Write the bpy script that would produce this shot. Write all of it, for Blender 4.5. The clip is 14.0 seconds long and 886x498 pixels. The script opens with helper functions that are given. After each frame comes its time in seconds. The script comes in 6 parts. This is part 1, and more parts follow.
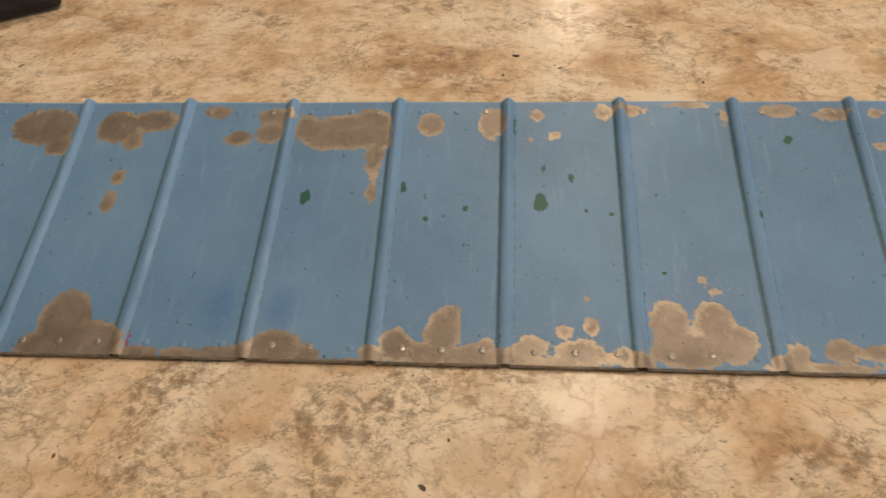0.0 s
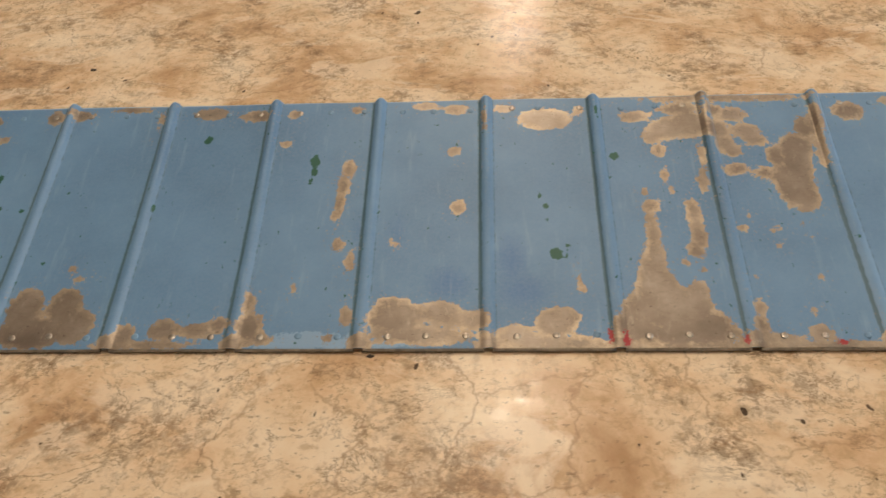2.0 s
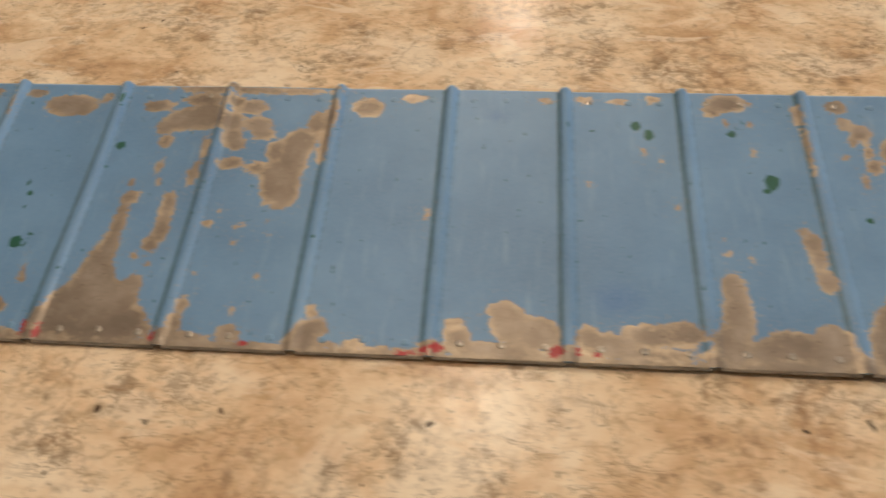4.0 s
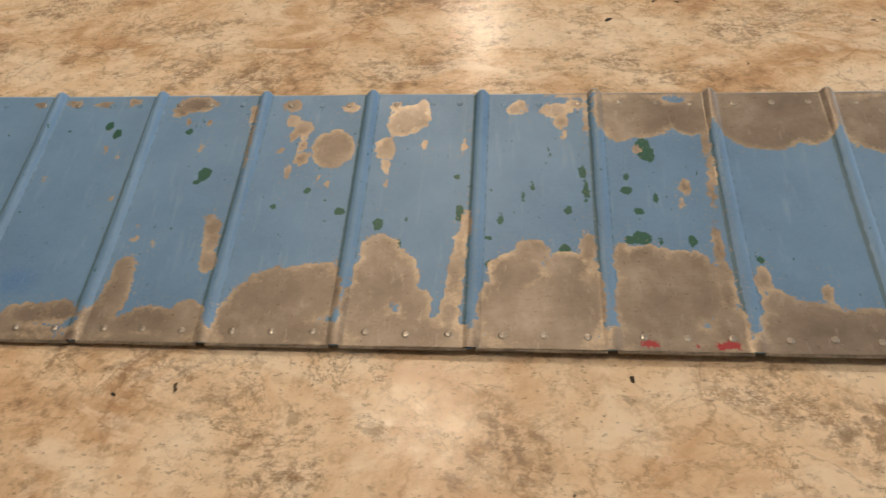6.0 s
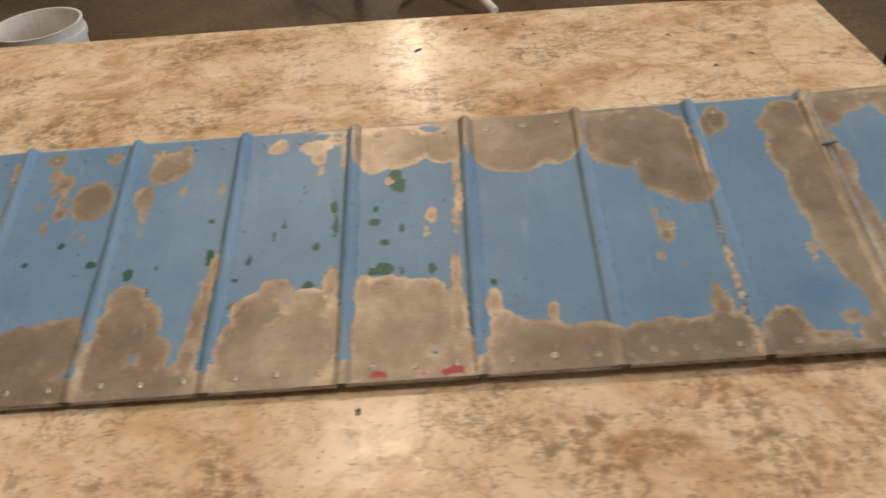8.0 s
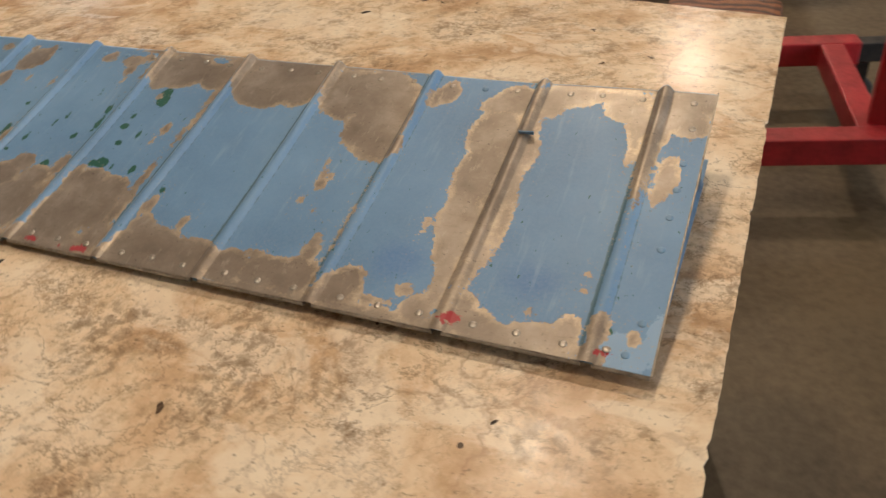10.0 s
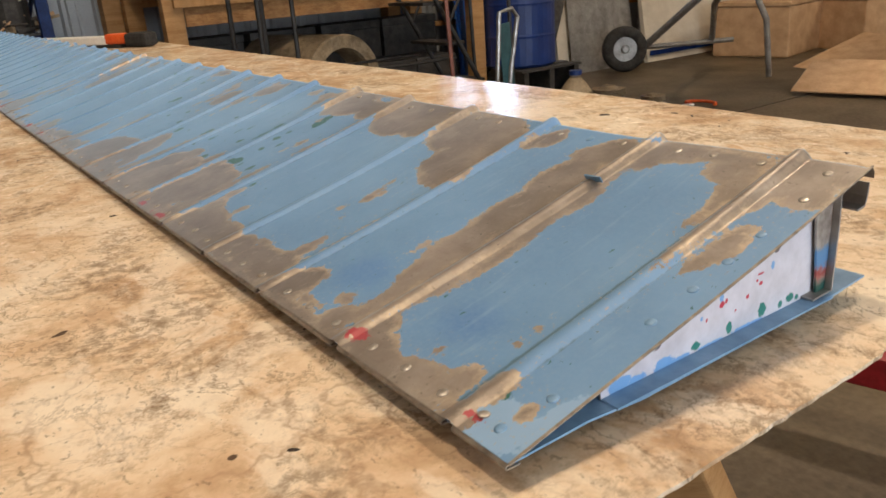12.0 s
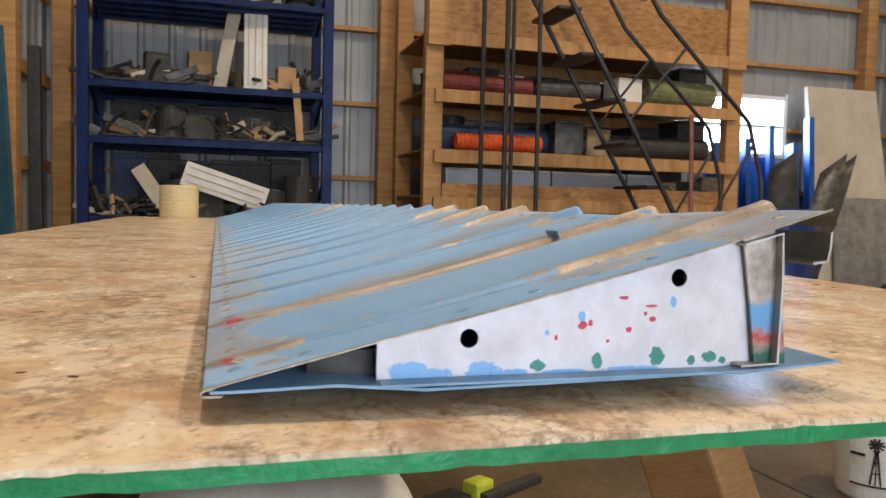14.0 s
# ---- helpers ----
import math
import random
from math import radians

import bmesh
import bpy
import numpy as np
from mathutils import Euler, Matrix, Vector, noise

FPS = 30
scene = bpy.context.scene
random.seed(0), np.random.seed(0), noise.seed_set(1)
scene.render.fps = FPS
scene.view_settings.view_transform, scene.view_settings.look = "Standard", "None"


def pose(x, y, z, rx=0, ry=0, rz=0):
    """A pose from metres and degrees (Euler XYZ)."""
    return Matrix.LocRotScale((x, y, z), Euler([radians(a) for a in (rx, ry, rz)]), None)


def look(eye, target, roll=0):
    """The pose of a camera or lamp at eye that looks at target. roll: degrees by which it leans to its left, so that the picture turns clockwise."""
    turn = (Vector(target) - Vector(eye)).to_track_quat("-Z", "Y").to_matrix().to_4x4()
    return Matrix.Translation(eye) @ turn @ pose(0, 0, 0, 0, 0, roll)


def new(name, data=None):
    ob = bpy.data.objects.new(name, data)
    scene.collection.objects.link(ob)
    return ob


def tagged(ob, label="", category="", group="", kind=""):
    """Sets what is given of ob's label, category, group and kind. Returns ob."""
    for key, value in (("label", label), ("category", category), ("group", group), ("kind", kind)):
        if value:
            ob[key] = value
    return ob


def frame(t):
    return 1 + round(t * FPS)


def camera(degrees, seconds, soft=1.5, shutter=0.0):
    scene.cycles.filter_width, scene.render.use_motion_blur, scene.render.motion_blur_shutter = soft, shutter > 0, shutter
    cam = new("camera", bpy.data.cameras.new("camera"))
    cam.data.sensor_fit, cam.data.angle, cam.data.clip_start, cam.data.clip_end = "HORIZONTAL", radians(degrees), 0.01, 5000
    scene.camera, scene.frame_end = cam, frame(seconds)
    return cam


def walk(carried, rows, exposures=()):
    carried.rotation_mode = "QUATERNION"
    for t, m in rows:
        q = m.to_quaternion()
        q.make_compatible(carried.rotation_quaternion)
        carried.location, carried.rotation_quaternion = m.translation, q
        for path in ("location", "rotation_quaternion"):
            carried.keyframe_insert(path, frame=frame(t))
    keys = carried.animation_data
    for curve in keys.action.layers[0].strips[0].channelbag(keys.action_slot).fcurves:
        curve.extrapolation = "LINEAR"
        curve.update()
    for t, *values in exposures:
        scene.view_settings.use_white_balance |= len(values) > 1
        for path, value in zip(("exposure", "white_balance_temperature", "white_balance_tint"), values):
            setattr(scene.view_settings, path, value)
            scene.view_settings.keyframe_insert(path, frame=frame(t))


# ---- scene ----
cam = camera(59.5, 14.0, shutter=0.35)
PATH = [
    (0, (0.4, -0.366, 0.4545), (0.237, 1.104, -0.8925), -3.5),
    (0.5, (0.45, -0.369, 0.4535), (0.328, 1.105, -0.8915), -5.6),
    (1, (0.549, -0.369, 0.4515), (0.519, 1.126, -0.8755), -4.3),
    (1.5, (0.773, -0.385, 0.4385), (0.72, 1.117, -0.8805), -2.1),
    (2, (0.9, -0.396, 0.4475), (0.786, 1.113, -0.8595), -3.4),
    (2.5, (0.929, -0.375, 0.4355), (0.826, 1.153, -0.8505), -5.1),
    (3, (0.972, -0.351, 0.4287), (0.892, 1.167, -0.8703), -4),
    (3.5, (1.159, -0.344, 0.4158), (1.058, 1.157, -0.9022), -1.7),
    (4, (1.355, -0.356, 0.4282), (1.186, 1.126, -0.9048), -2.5),
    (6.5, (1.851, -0.379, 0.4146), (1.682, 1.16, -0.8504), -4.2),
    (7, (1.839, -0.374, 0.4147), (1.697, 1.175, -0.8423), -5.6),
    (7.5, (1.881, -0.372, 0.414), (1.793, 1.192, -0.829), -5.6),
    (8, (1.998, -0.373, 0.4168), (1.926, 1.198, -0.8182), -5.6),
    (8.5, (2.133, -0.376, 0.4085), (2.056, 1.193, -0.8285), -6.1),
    (9, (2.248, -0.392, 0.4), (2.081, 1.164, -0.845), -5.9),
    (11.5, (2.674, -0.191, 0.224), (1.2, 0.845, -0.644), -5.9),
    (12, (2.634, -0.156, 0.19), (1.082, 0.905, -0.491), -4.1),
    (12.5, (2.688, -0.117, 0.199), (1.042, 0.787, -0.488), -1.3),
    (13, (2.765, -0.113, 0.169), (0.977, 0.65, -0.301), 2.2),
    (13.5, (2.749, -0.059, 0.087), (0.873, 0.617, -0.073), 2.1),
    (14, (2.708, 0.004, 0.074), (0.79, 0.564, -0.032), 1.4),
]
walk(cam, [(t, look(eye, target, roll)) for t, eye, target, roll in PATH], [(0, -0.04), (2, -0.06), (4, -0.08), (6.5, -0.16), (9, -0.08), (11.5, 0.14), (12, 0.36), (12.5, 0.26), (14, 0.36)])

# ---- light ----
world = bpy.data.worlds.new("world")
scene.world = world
world.use_nodes = True
sky = world.node_tree.nodes.new("ShaderNodeTexSky")
sky.sky_type, sky.sun_disc = "NISHITA", False
sky.sun_elevation, sky.sun_rotation = radians(35), radians(300)
background = world.node_tree.nodes["Background"]
background.inputs[1].default_value = 0.15
world.node_tree.links.new(sky.outputs[0], background.inputs[0])


def lamp(name, place, size, watts, colour, aim):
    data = bpy.data.lights.new(name, "AREA")
    data.shape, data.size, data.energy, data.color = "DISK", size, watts, colour
    ob = new(name, data)
    ob.matrix_world = look(place, aim)
    return ob


WARM = (1.0, 0.815, 0.608)
# first two placed by their reflections; last two unseen, added as fill light
HIGH_BAYS_AND_FILLS = [(1.12, 3.8, 5.0), (1.32, 10.4, 4.4), (6.0, 3.8, 5.0), (1.2, -0.2, 5.0)]
for (x, y, z), watts in zip(HIGH_BAYS_AND_FILLS, (150, 120, 55, 88)):
    lamp("high_bay_or_fill_light", (x, y, z), 0.46, watts, WARM, (x, y, 0))

door_data = bpy.data.lights.new("door_daylight", "AREA")
door_data.shape, door_data.size, door_data.size_y, door_data.energy, door_data.color = "RECTANGLE", 4.0, 3.0, 200, (0.84, 0.91, 1.0)
new("door_daylight", door_data).matrix_world = look((8.0, 1.4, 0.7), (0, 1.4, 0.3))

# ---- materials ----


def node(m, kind, **inputs):
    n = m.node_tree.nodes.new("ShaderNode" + kind)
    for key, value in inputs.items():
        n.inputs[key.replace("_", " ")].default_value = value
    return n


def wire(m, a, b):
    m.node_tree.links.new(a, b)


def material(name, colour, rough=0.6, metal=0.0):
    m = bpy.data.materials.new(name)
    m.use_nodes = True
    b = m.node_tree.nodes["Principled BSDF"]
    b.inputs["Base Color"].default_value = (*colour, 1)
    b.inputs["Roughness"].default_value = rough
    b.inputs["Metallic"].default_value = metal
    return m, b


def ramp(m, value, stops):
    n = m.node_tree.nodes.new("ShaderNodeValToRGB")
    while len(n.color_ramp.elements) < len(stops):
        n.color_ramp.elements.new(0.5)
    for e, (p, c) in zip(n.color_ramp.elements, stops):
        e.position, e.color = p, ((c, c, c, 1) if isinstance(c, (int, float)) else (*c, 1))
    wire(m, value, n.inputs[0])
    return n.outputs[0]


def coords(m, scale=(1, 1, 1)):
    c, s = node(m, "TexCoord"), node(m, "Mapping", Scale=scale)
    wire(m, c.outputs["Object"], s.inputs[0])
    return s.outputs[0]


def grain(m, at, scale, detail=4.0, rough=0.55, twist=0.0):
    n = node(m, "TexNoise", Scale=scale, Detail=detail, Roughness=rough, Distortion=twist)
    wire(m, at, n.inputs["Vector"])
    return n.outputs[0]


def blend(m, mask, a, b, kind="MIX"):
    n = m.node_tree.nodes.new("ShaderNodeMix")
    n.data_type, n.blend_type = "RGBA", kind
    for socket, v in ((n.inputs[0], mask), (n.inputs[6], a), (n.inputs[7], b)):
        if isinstance(v, bpy.types.NodeSocket):
            wire(m, v, socket)
        elif isinstance(v, (int, float)):
            socket.default_value = v
        else:
            socket.default_value = (*v, 1)
    return n.outputs[2]


def maths(m, op, a, b=0.0, clamp=False):
    n = m.node_tree.nodes.new("ShaderNodeMath")
    n.operation, n.use_clamp = op, clamp
    for socket, v in zip(n.inputs, (a, b)):
        if isinstance(v, bpy.types.NodeSocket):
            wire(m, v, socket)
        else:
            socket.default_value = v
    return n.outputs[0]


def relief(m, b, height, strength, distance):
    n = node(m, "Bump", Strength=strength, Distance=distance)
    wire(m, height, n.inputs["Height"])
    wire(m, n.outputs[0], b.inputs["Normal"])


def worn(name, dark, light, rough=0.6, metal=0.0, scale=6.0, stretch=(1, 1, 1), bump=0.15, fine=90.0):
    """A surface with two scales of variation between two colours."""
    m, b = material(name, light, rough, metal)
    at = coords(m, stretch)
    big, small = grain(m, at, scale, 5, 0.6), grain(m, at, fine, 3, 0.6)
    mix = maths(m, "ADD", maths(m, "MULTIPLY", big, 0.65), maths(m, "MULTIPLY", small, 0.35))
    wire(m, ramp(m, mix, [(0.36, dark), (0.62, light)]), b.inputs["Base Color"])
    wire(m, ramp(m, mix, [(0.3, min(rough + 0.15, 1)), (0.7, max(rough - 0.1, 0.05))]), b.inputs["Roughness"])
    relief(m, b, small, bump, 0.002)
    return m


def laminate():
    """Cream, stone-patterned sheet with brown clouds, grey-brown flecked fields, dark specks and thin veins."""
    m, b = material("stone_pattern_laminate", (0.75, 0.6, 0.42), 0.4)
    at = coords(m)
    clouds = grain(m, at, 8.0, 8, 0.68, 0.25)
    base = ramp(m, clouds, [(0.31, (0.47, 0.295, 0.165)), (0.43, (0.65, 0.455, 0.285)), (0.51, (0.765, 0.595, 0.405)), (0.64, (0.83, 0.70, 0.53))])
    mottle = ramp(m, grain(m, at, 60.0, 8, 0.76, 0.2), [(0.40, 1.0), (0.48, 0.0)])
    base = blend(m, maths(m, "MULTIPLY", mottle, 0.48), base, (0.46, 0.315, 0.18))
    rust = ramp(m, grain(m, at, 7.0, 9, 0.76, 0.2), [(0.53, 0.0), (0.62, 1.0)])
    base = blend(m, maths(m, "MULTIPLY", rust, 0.34), base, (0.45, 0.27, 0.14))
    pale = ramp(m, grain(m, coords(m, (0.8, 1.2, 1.0)), 12.0, 6, 0.62, 0.6), [(0.53, 0.0), (0.60, 1.0)])
    base = blend(m, maths(m, "MULTIPLY", pale, 0.62), base, (0.86, 0.745, 0.575))
    # grey-brown fields broken up into angular flecks
    fields = ramp(m, grain(m, at, 10.0, 7, 0.72, 0.3), [(0.50, 0.0), (0.60, 1.0)])
    breakup = grain(m, at, 75.0, 8, 0.78, 0.3)
    grime = maths(m, "MULTIPLY", ramp(m, breakup, [(0.45, 0.0), (0.56, 1.0)]), fields)
    base = blend(m, maths(m, "MULTIPLY", grime, 0.72), base, (0.245, 0.165, 0.105))
    blots = ramp(m, grain(m, at, 40.0, 6, 0.72, 0.3), [(0.60, 0.0), (0.65, 1.0)])
    base = blend(m, maths(m, "MULTIPLY", blots, 0.5), base, (0.27, 0.19, 0.115))
    flecks = ramp(m, grain(m, coords(m, (1.0, 1.7, 1.0)), 120.0, 4, 0.65), [(0.615, 0.0), (0.645, 1.0)])
    base = blend(m, maths(m, "MULTIPLY", flecks, 0.5), base, (0.16, 0.11, 0.07))
    specks = ramp(m, grain(m, coords(m, (1.3, 0.9, 1.0)), 48.0, 2, 0.5), [(0.735, 0.0), (0.75, 1.0)])
    base = blend(m, maths(m, "MULTIPLY", specks, 0.9), base, (0.05, 0.03, 0.02))
    # long branching veins, and finer crackle in some parts
    vein = grain(m, at, 6.0, 8, 0.62, 0.3)
    vein = ramp(m, maths(m, "ABSOLUTE", maths(m, "SUBTRACT", vein, 0.5)), [(0.0, 1.0), (0.007, 0.0)])
    base = blend(m, maths(m, "MULTIPLY", vein, maths(m, "ADD", maths(m, "MULTIPLY", fields, 0.5), 0.28)), base, (0.32, 0.20, 0.115))
    crack = grain(m, coords(m, (1.0, 1.25, 1.0)), 13.0, 9, 0.66, 0.5)
    crack = ramp(m, maths(m, "ABSOLUTE", maths(m, "SUBTRACT", crack, 0.52)), [(0.0, 1.0), (0.010, 0.0)])
    patchy = ramp(m, grain(m, at, 5.0, 4, 0.6), [(0.42, 0.0), (0.55, 1.0)])
    base = blend(m, maths(m, "MULTIPLY", maths(m, "MULTIPLY", crack, patchy), 0.75), base, (0.21, 0.135, 0.08))
    # veins that part the sheet into large uneven cells
    drift = node(m, "TexNoise", Scale=14.0, Detail=5.0, Roughness=0.6)
    wire(m, at, drift.inputs["Vector"])
    bent = m.node_tree.nodes.new("ShaderNodeMix")
    bent.data_type, bent.blend_type = "RGBA", "LINEAR_LIGHT"
    bent.inputs[0].default_value = 0.045
    wire(m, at, bent.inputs[6])
    wire(m, drift.outputs[1], bent.inputs[7])
    cells = node(m, "TexVoronoi", Scale=8.5)
    cells.feature = "DISTANCE_TO_EDGE"
    wire(m, bent.outputs[2], cells.inputs["Vector"])
    web = ramp(m, cells.outputs[0], [(0.0, 1.0), (0.022, 0.0)])
    some = ramp(m, grain(m, at, 3.6, 4, 0.6, 0.4), [(0.46, 0.0), (0.58, 1.0)])
    base = blend(m, maths(m, "MULTIPLY", maths(m, "MULTIPLY", web, some), 0.55), base, (0.33, 0.20, 0.115))
    wire(m, base, b.inputs["Base Color"])
    wire(m, ramp(m, grain(m, at, 70.0, 5, 0.7), [(0.32, 0.12), (0.68, 0.30)]), b.inputs["Roughness"])
    b.inputs["Specular IOR Level"].default_value = 0.10
    relief(m, b, grain(m, at, 260.0, 5, 0.7), 0.10, 0.001)
    return m


def sheet_metal():
    """Blue paint over green primer over bare aluminium; the mesh carries how far inside a worn patch each point lies."""
    m, b = material("worn_blue_aluminium", (0.2, 0.4, 0.65), 0.4)
    at = coords(m)

    def field(name):
        n = node(m, "Attribute")
        n.attribute_name = name
        return n.outputs["Fac"]

    ragged = maths(m, "MULTIPLY", maths(m, "SUBTRACT", grain(m, at, 430.0, 5, 0.75), 0.5), 8.5)
    coarse = maths(m, "MULTIPLY", maths(m, "SUBTRACT", grain(m, at, 160.0, 5, 0.66), 0.5), 16.0)
    wobble = maths(m, "ADD", ragged, coarse)
    small_wobble = maths(m, "MULTIPLY", wobble, 0.45)

    def edge(value):
        return ramp(m, maths(m, "ADD", maths(m, "MULTIPLY", value, 0.5), 0.5), [(0.40, 0.0), (0.60, 1.0)])

    inside = field("bare")
    big = ramp(m, maths(m, "ADD", maths(m, "MULTIPLY", inside, 0.05), 0.3), [(0.25, 0.68), (0.75, 1.1)])
    bare_at = maths(m, "ADD", inside, maths(m, "MULTIPLY", wobble, big))
    chips_near = ramp(m, maths(m, "ADD", maths(m, "MULTIPLY", inside, 0.05), 1.0), [(0.35, 0.0), (0.95, 1.0)])
    chips = maths(m, "MULTIPLY", ramp(m, grain(m, at, 420.0, 3, 0.6), [(0.64, 0.0), (0.66, 1.0)]), chips_near)
    bare = maths(m, "MAXIMUM", edge(bare_at), chips)
    green = edge(maths(m, "ADD", field("green"), small_wobble))
    green_chips = maths(m, "MULTIPLY", ramp(m, grain(m, coords(m, (1.4, 0.8, 1.0)), 150.0, 3, 0.6), [(0.70, 0.0), (0.715, 1.0)]), 0.9)
    green = maths(m, "MAXIMUM", green, green_chips)
    red = edge(maths(m, "ADD", field("red"), maths(m, "MULTIPLY", wobble, 0.8)))
    pale = maths(m, "MULTIPLY", edge(maths(m, "ADD", maths(m, "MULTIPLY", field("sky"), 0.6), small_wobble)), 0.5)
    # dark bead lines: chipped green paint, with the beads' own shade painted in
    shaded_seam = ramp(m, maths(m, "ADD", maths(m, "MULTIPLY", maths(m, "ADD", field("shaded_seam"), maths(m, "MULTIPLY", coarse, 0.18)), 0.4), 0.5), [(0.40, 0.0), (0.72, 1.0)])
    fresh = maths(m, "MULTIPLY", ramp(m, maths(m, "MULTIPLY", maths(m, "ADD", field("blue"), wobble), 0.07), [(0.0, 0.0), (1.0, 1.0)]), 0.6)
    tone = grain(m, at, 7.0, 5, 0.62)
    paint = ramp(m, tone, [(0.30, (0.108, 0.228, 0.402)), (0.50, (0.138, 0.280, 0.475)), (0.70, (0.180, 0.337, 0.540))])
    paint = blend(m, fresh, paint, (0.060, 0.180, 0.430))
    chalk = ramp(m, grain(m, at, 420.0, 3, 0.6), [(0.35, 0.0), (0.75, 0.30)])
    paint = blend(m, chalk, paint, (0.23, 0.35, 0.51))
    scuff = ramp(m, grain(m, coords(m, (6.0, 0.7, 1.0)), 26.0, 4, 0.6), [(0.58, 0.0), (0.72, 0.30)])
    paint = blend(m, scuff, paint, (0.30, 0.44, 0.58))
    paint = blend(m, pale, paint, (0.36, 0.52, 0.70))
    paint = blend(m, maths(m, "MULTIPLY", shaded_seam, 0.66), paint, (0.045, 0.100, 0.095))
    # a pale feathered rim where the paint has been sanded through
    rim = ramp(m, maths(m, "ADD", maths(m, "MULTIPLY", bare_at, 0.10), 0.4), [(0.40, 0.7), (0.47, 1.0), (0.90, 0.0)])
    rim = maths(m, "MULTIPLY", rim, ramp(m, grain(m, at, 38.0, 4, 0.65), [(0.36, 0.08), (0.62, 1.0)]))
    metal = ramp(m, grain(m, at, 20.0, 5, 0.65), [(0.30, (0.185, 0.142, 0.108)), (0.50, (0.265, 0.213, 0.166)), (0.75, (0.42, 0.35, 0.285))])
    metal = blend(m, ramp(m, grain(m, coords(m, (1.0, 3.0, 1.0)), 110.0, 4, 0.7), [(0.55, 0.0), (0.75, 0.5)]), metal, (0.20, 0.15, 0.11))
    rubbed = ramp(m, grain(m, coords(m, (2.4, 0.8, 1.0)), 70.0, 6, 0.75, 0.4), [(0.57, 0.0), (0.70, 0.38)])
    metal = blend(m, rubbed, metal, (0.56, 0.49, 0.40))
    nicks = ramp(m, grain(m, coords(m, (0.8, 1.3, 1.0)), 300.0, 3, 0.6), [(0.66, 0.0), (0.70, 0.7)])
    metal = blend(m, nicks, metal, (0.10, 0.075, 0.055))
    metal = blend(m, maths(m, "MULTIPLY", rim, 0.85), metal, (0.60, 0.475, 0.335))
    colour = blend(m, green, paint, (0.010, 0.098, 0.064))
    colour = blend(m, bare, colour, metal)
    colour = blend(m, red, colour, (0.38, 0.03, 0.035))
    wire(m, colour, b.inputs["Base Color"])
    metallic = maths(m, "MULTIPLY", bare, maths(m, "SUBTRACT", 1.0, red))
    wire(m, maths(m, "MULTIPLY", metallic, 0.38), b.inputs["Metallic"])
    matt = maths(m, "ADD", maths(m, "MULTIPLY", grain(m, at, 60.0, 4, 0.6), 0.24), 0.35)
    polished = maths(m, "ADD", maths(m, "MULTIPLY", grain(m, at, 45.0, 5, 0.7), 0.24), 0.32)
    wire(m, blend(m, metallic, matt, polished), b.inputs["Roughness"])
    # bluish sheen brightens the paint at low angles, standing in for reflected daylight
    b.inputs["Sheen Weight"].default_value = 0.82
    b.inputs["Sheen Tint"].default_value = (0.54, 0.79, 1.0, 1)
    b.inputs["Sheen Roughness"].default_value = 0.32
    height = maths(m, "ADD", maths(m, "MULTIPLY", maths(m, "SUBTRACT", 1.0, bare), 0.6), maths(m, "MULTIPLY", grain(m, at, 35.0, 3, 0.5), 0.25))
    relief(m, b, height, 0.35, 0.0006)
    return m


LAMINATE, SKIN = laminate(), sheet_metal()
ALU = worn("dull_aluminium", (0.33, 0.31, 0.29), (0.55, 0.53, 0.50), 0.42, 0.8, 30)
BLUE_SKIN = worn("blue_painted_metal", (0.13, 0.25, 0.40), (0.21, 0.37, 0.55), 0.38, 0.0, 30)
CONCRETE = worn("stained_concrete", (0.048, 0.031, 0.014), (0.122, 0.086, 0.044), 0.55, 0, 1.6, bump=0.2, fine=40)
CLADDING = worn("pale_grey_wall_metal", (0.25, 0.26, 0.265), (0.34, 0.35, 0.355), 0.45, 0.1, 2.0, bump=0.03)
# white for the unseen ceiling and walls, chosen to bounce more light
BOUNCE_LINER = worn("white_bounce_liner", (0.66, 0.66, 0.65), (0.78, 0.78, 0.77), 0.4, 0.0, 2.0, bump=0.03)
LUMBER = worn("rough_pine", (0.32, 0.155, 0.052), (0.49, 0.275, 0.108), 0.7, 0, 3.0, (1, 1, 8), 0.3, 60)
LUMBER_Y = worn("rough_pine_lying", (0.32, 0.155, 0.052), (0.49, 0.275, 0.108), 0.7, 0, 3.0, (6, 0.7, 6), 0.3, 60)
OSB = worn("strand_board", (0.20, 0.09, 0.027), (0.40, 0.21, 0.075), 0.7, 0, 14.0, (1, 1, 3), 0.4, 50)
GREEN_PAINT = worn("chipped_green_paint", (0.003, 0.17, 0.050), (0.008, 0.30, 0.095), 0.45, 0, 30, bump=0.5, fine=160)


# ---- building helpers ----
def part(name, bm, mat, parent=None, label="", smooth=False):
    """Links a bmesh as one mesh object under a thing or a part."""
    me = bpy.data.meshes.new(name)
    bm.to_mesh(me)
    bm.free()
    if smooth:
        me.shade_smooth()
    me.materials.append(mat)
    ob = new(name, me)
    ob.parent = parent
    if label:
        tagged(ob, label)
    return ob


def again(ob, m, parent=None):
    """Another object on the same mesh."""
    twin = new(ob.name.split(".")[0], ob.data)
    twin.parent = parent or ob.parent
    twin.matrix_basis = m
    return twin


def box(size, m=None, bevel=0.0, bm=None):
    bm = bm or bmesh.new()
    made = bmesh.ops.create_cube(bm, size=1, matrix=(m or Matrix()) @ Matrix.Diagonal((*size, 1)))
    if bevel:
        edges = {e for v in made["verts"] for e in v.link_edges}
        bmesh.ops.bevel(bm, geom=list(edges), offset=bevel, segments=2, affect="EDGES", profile=0.6)
    return bm


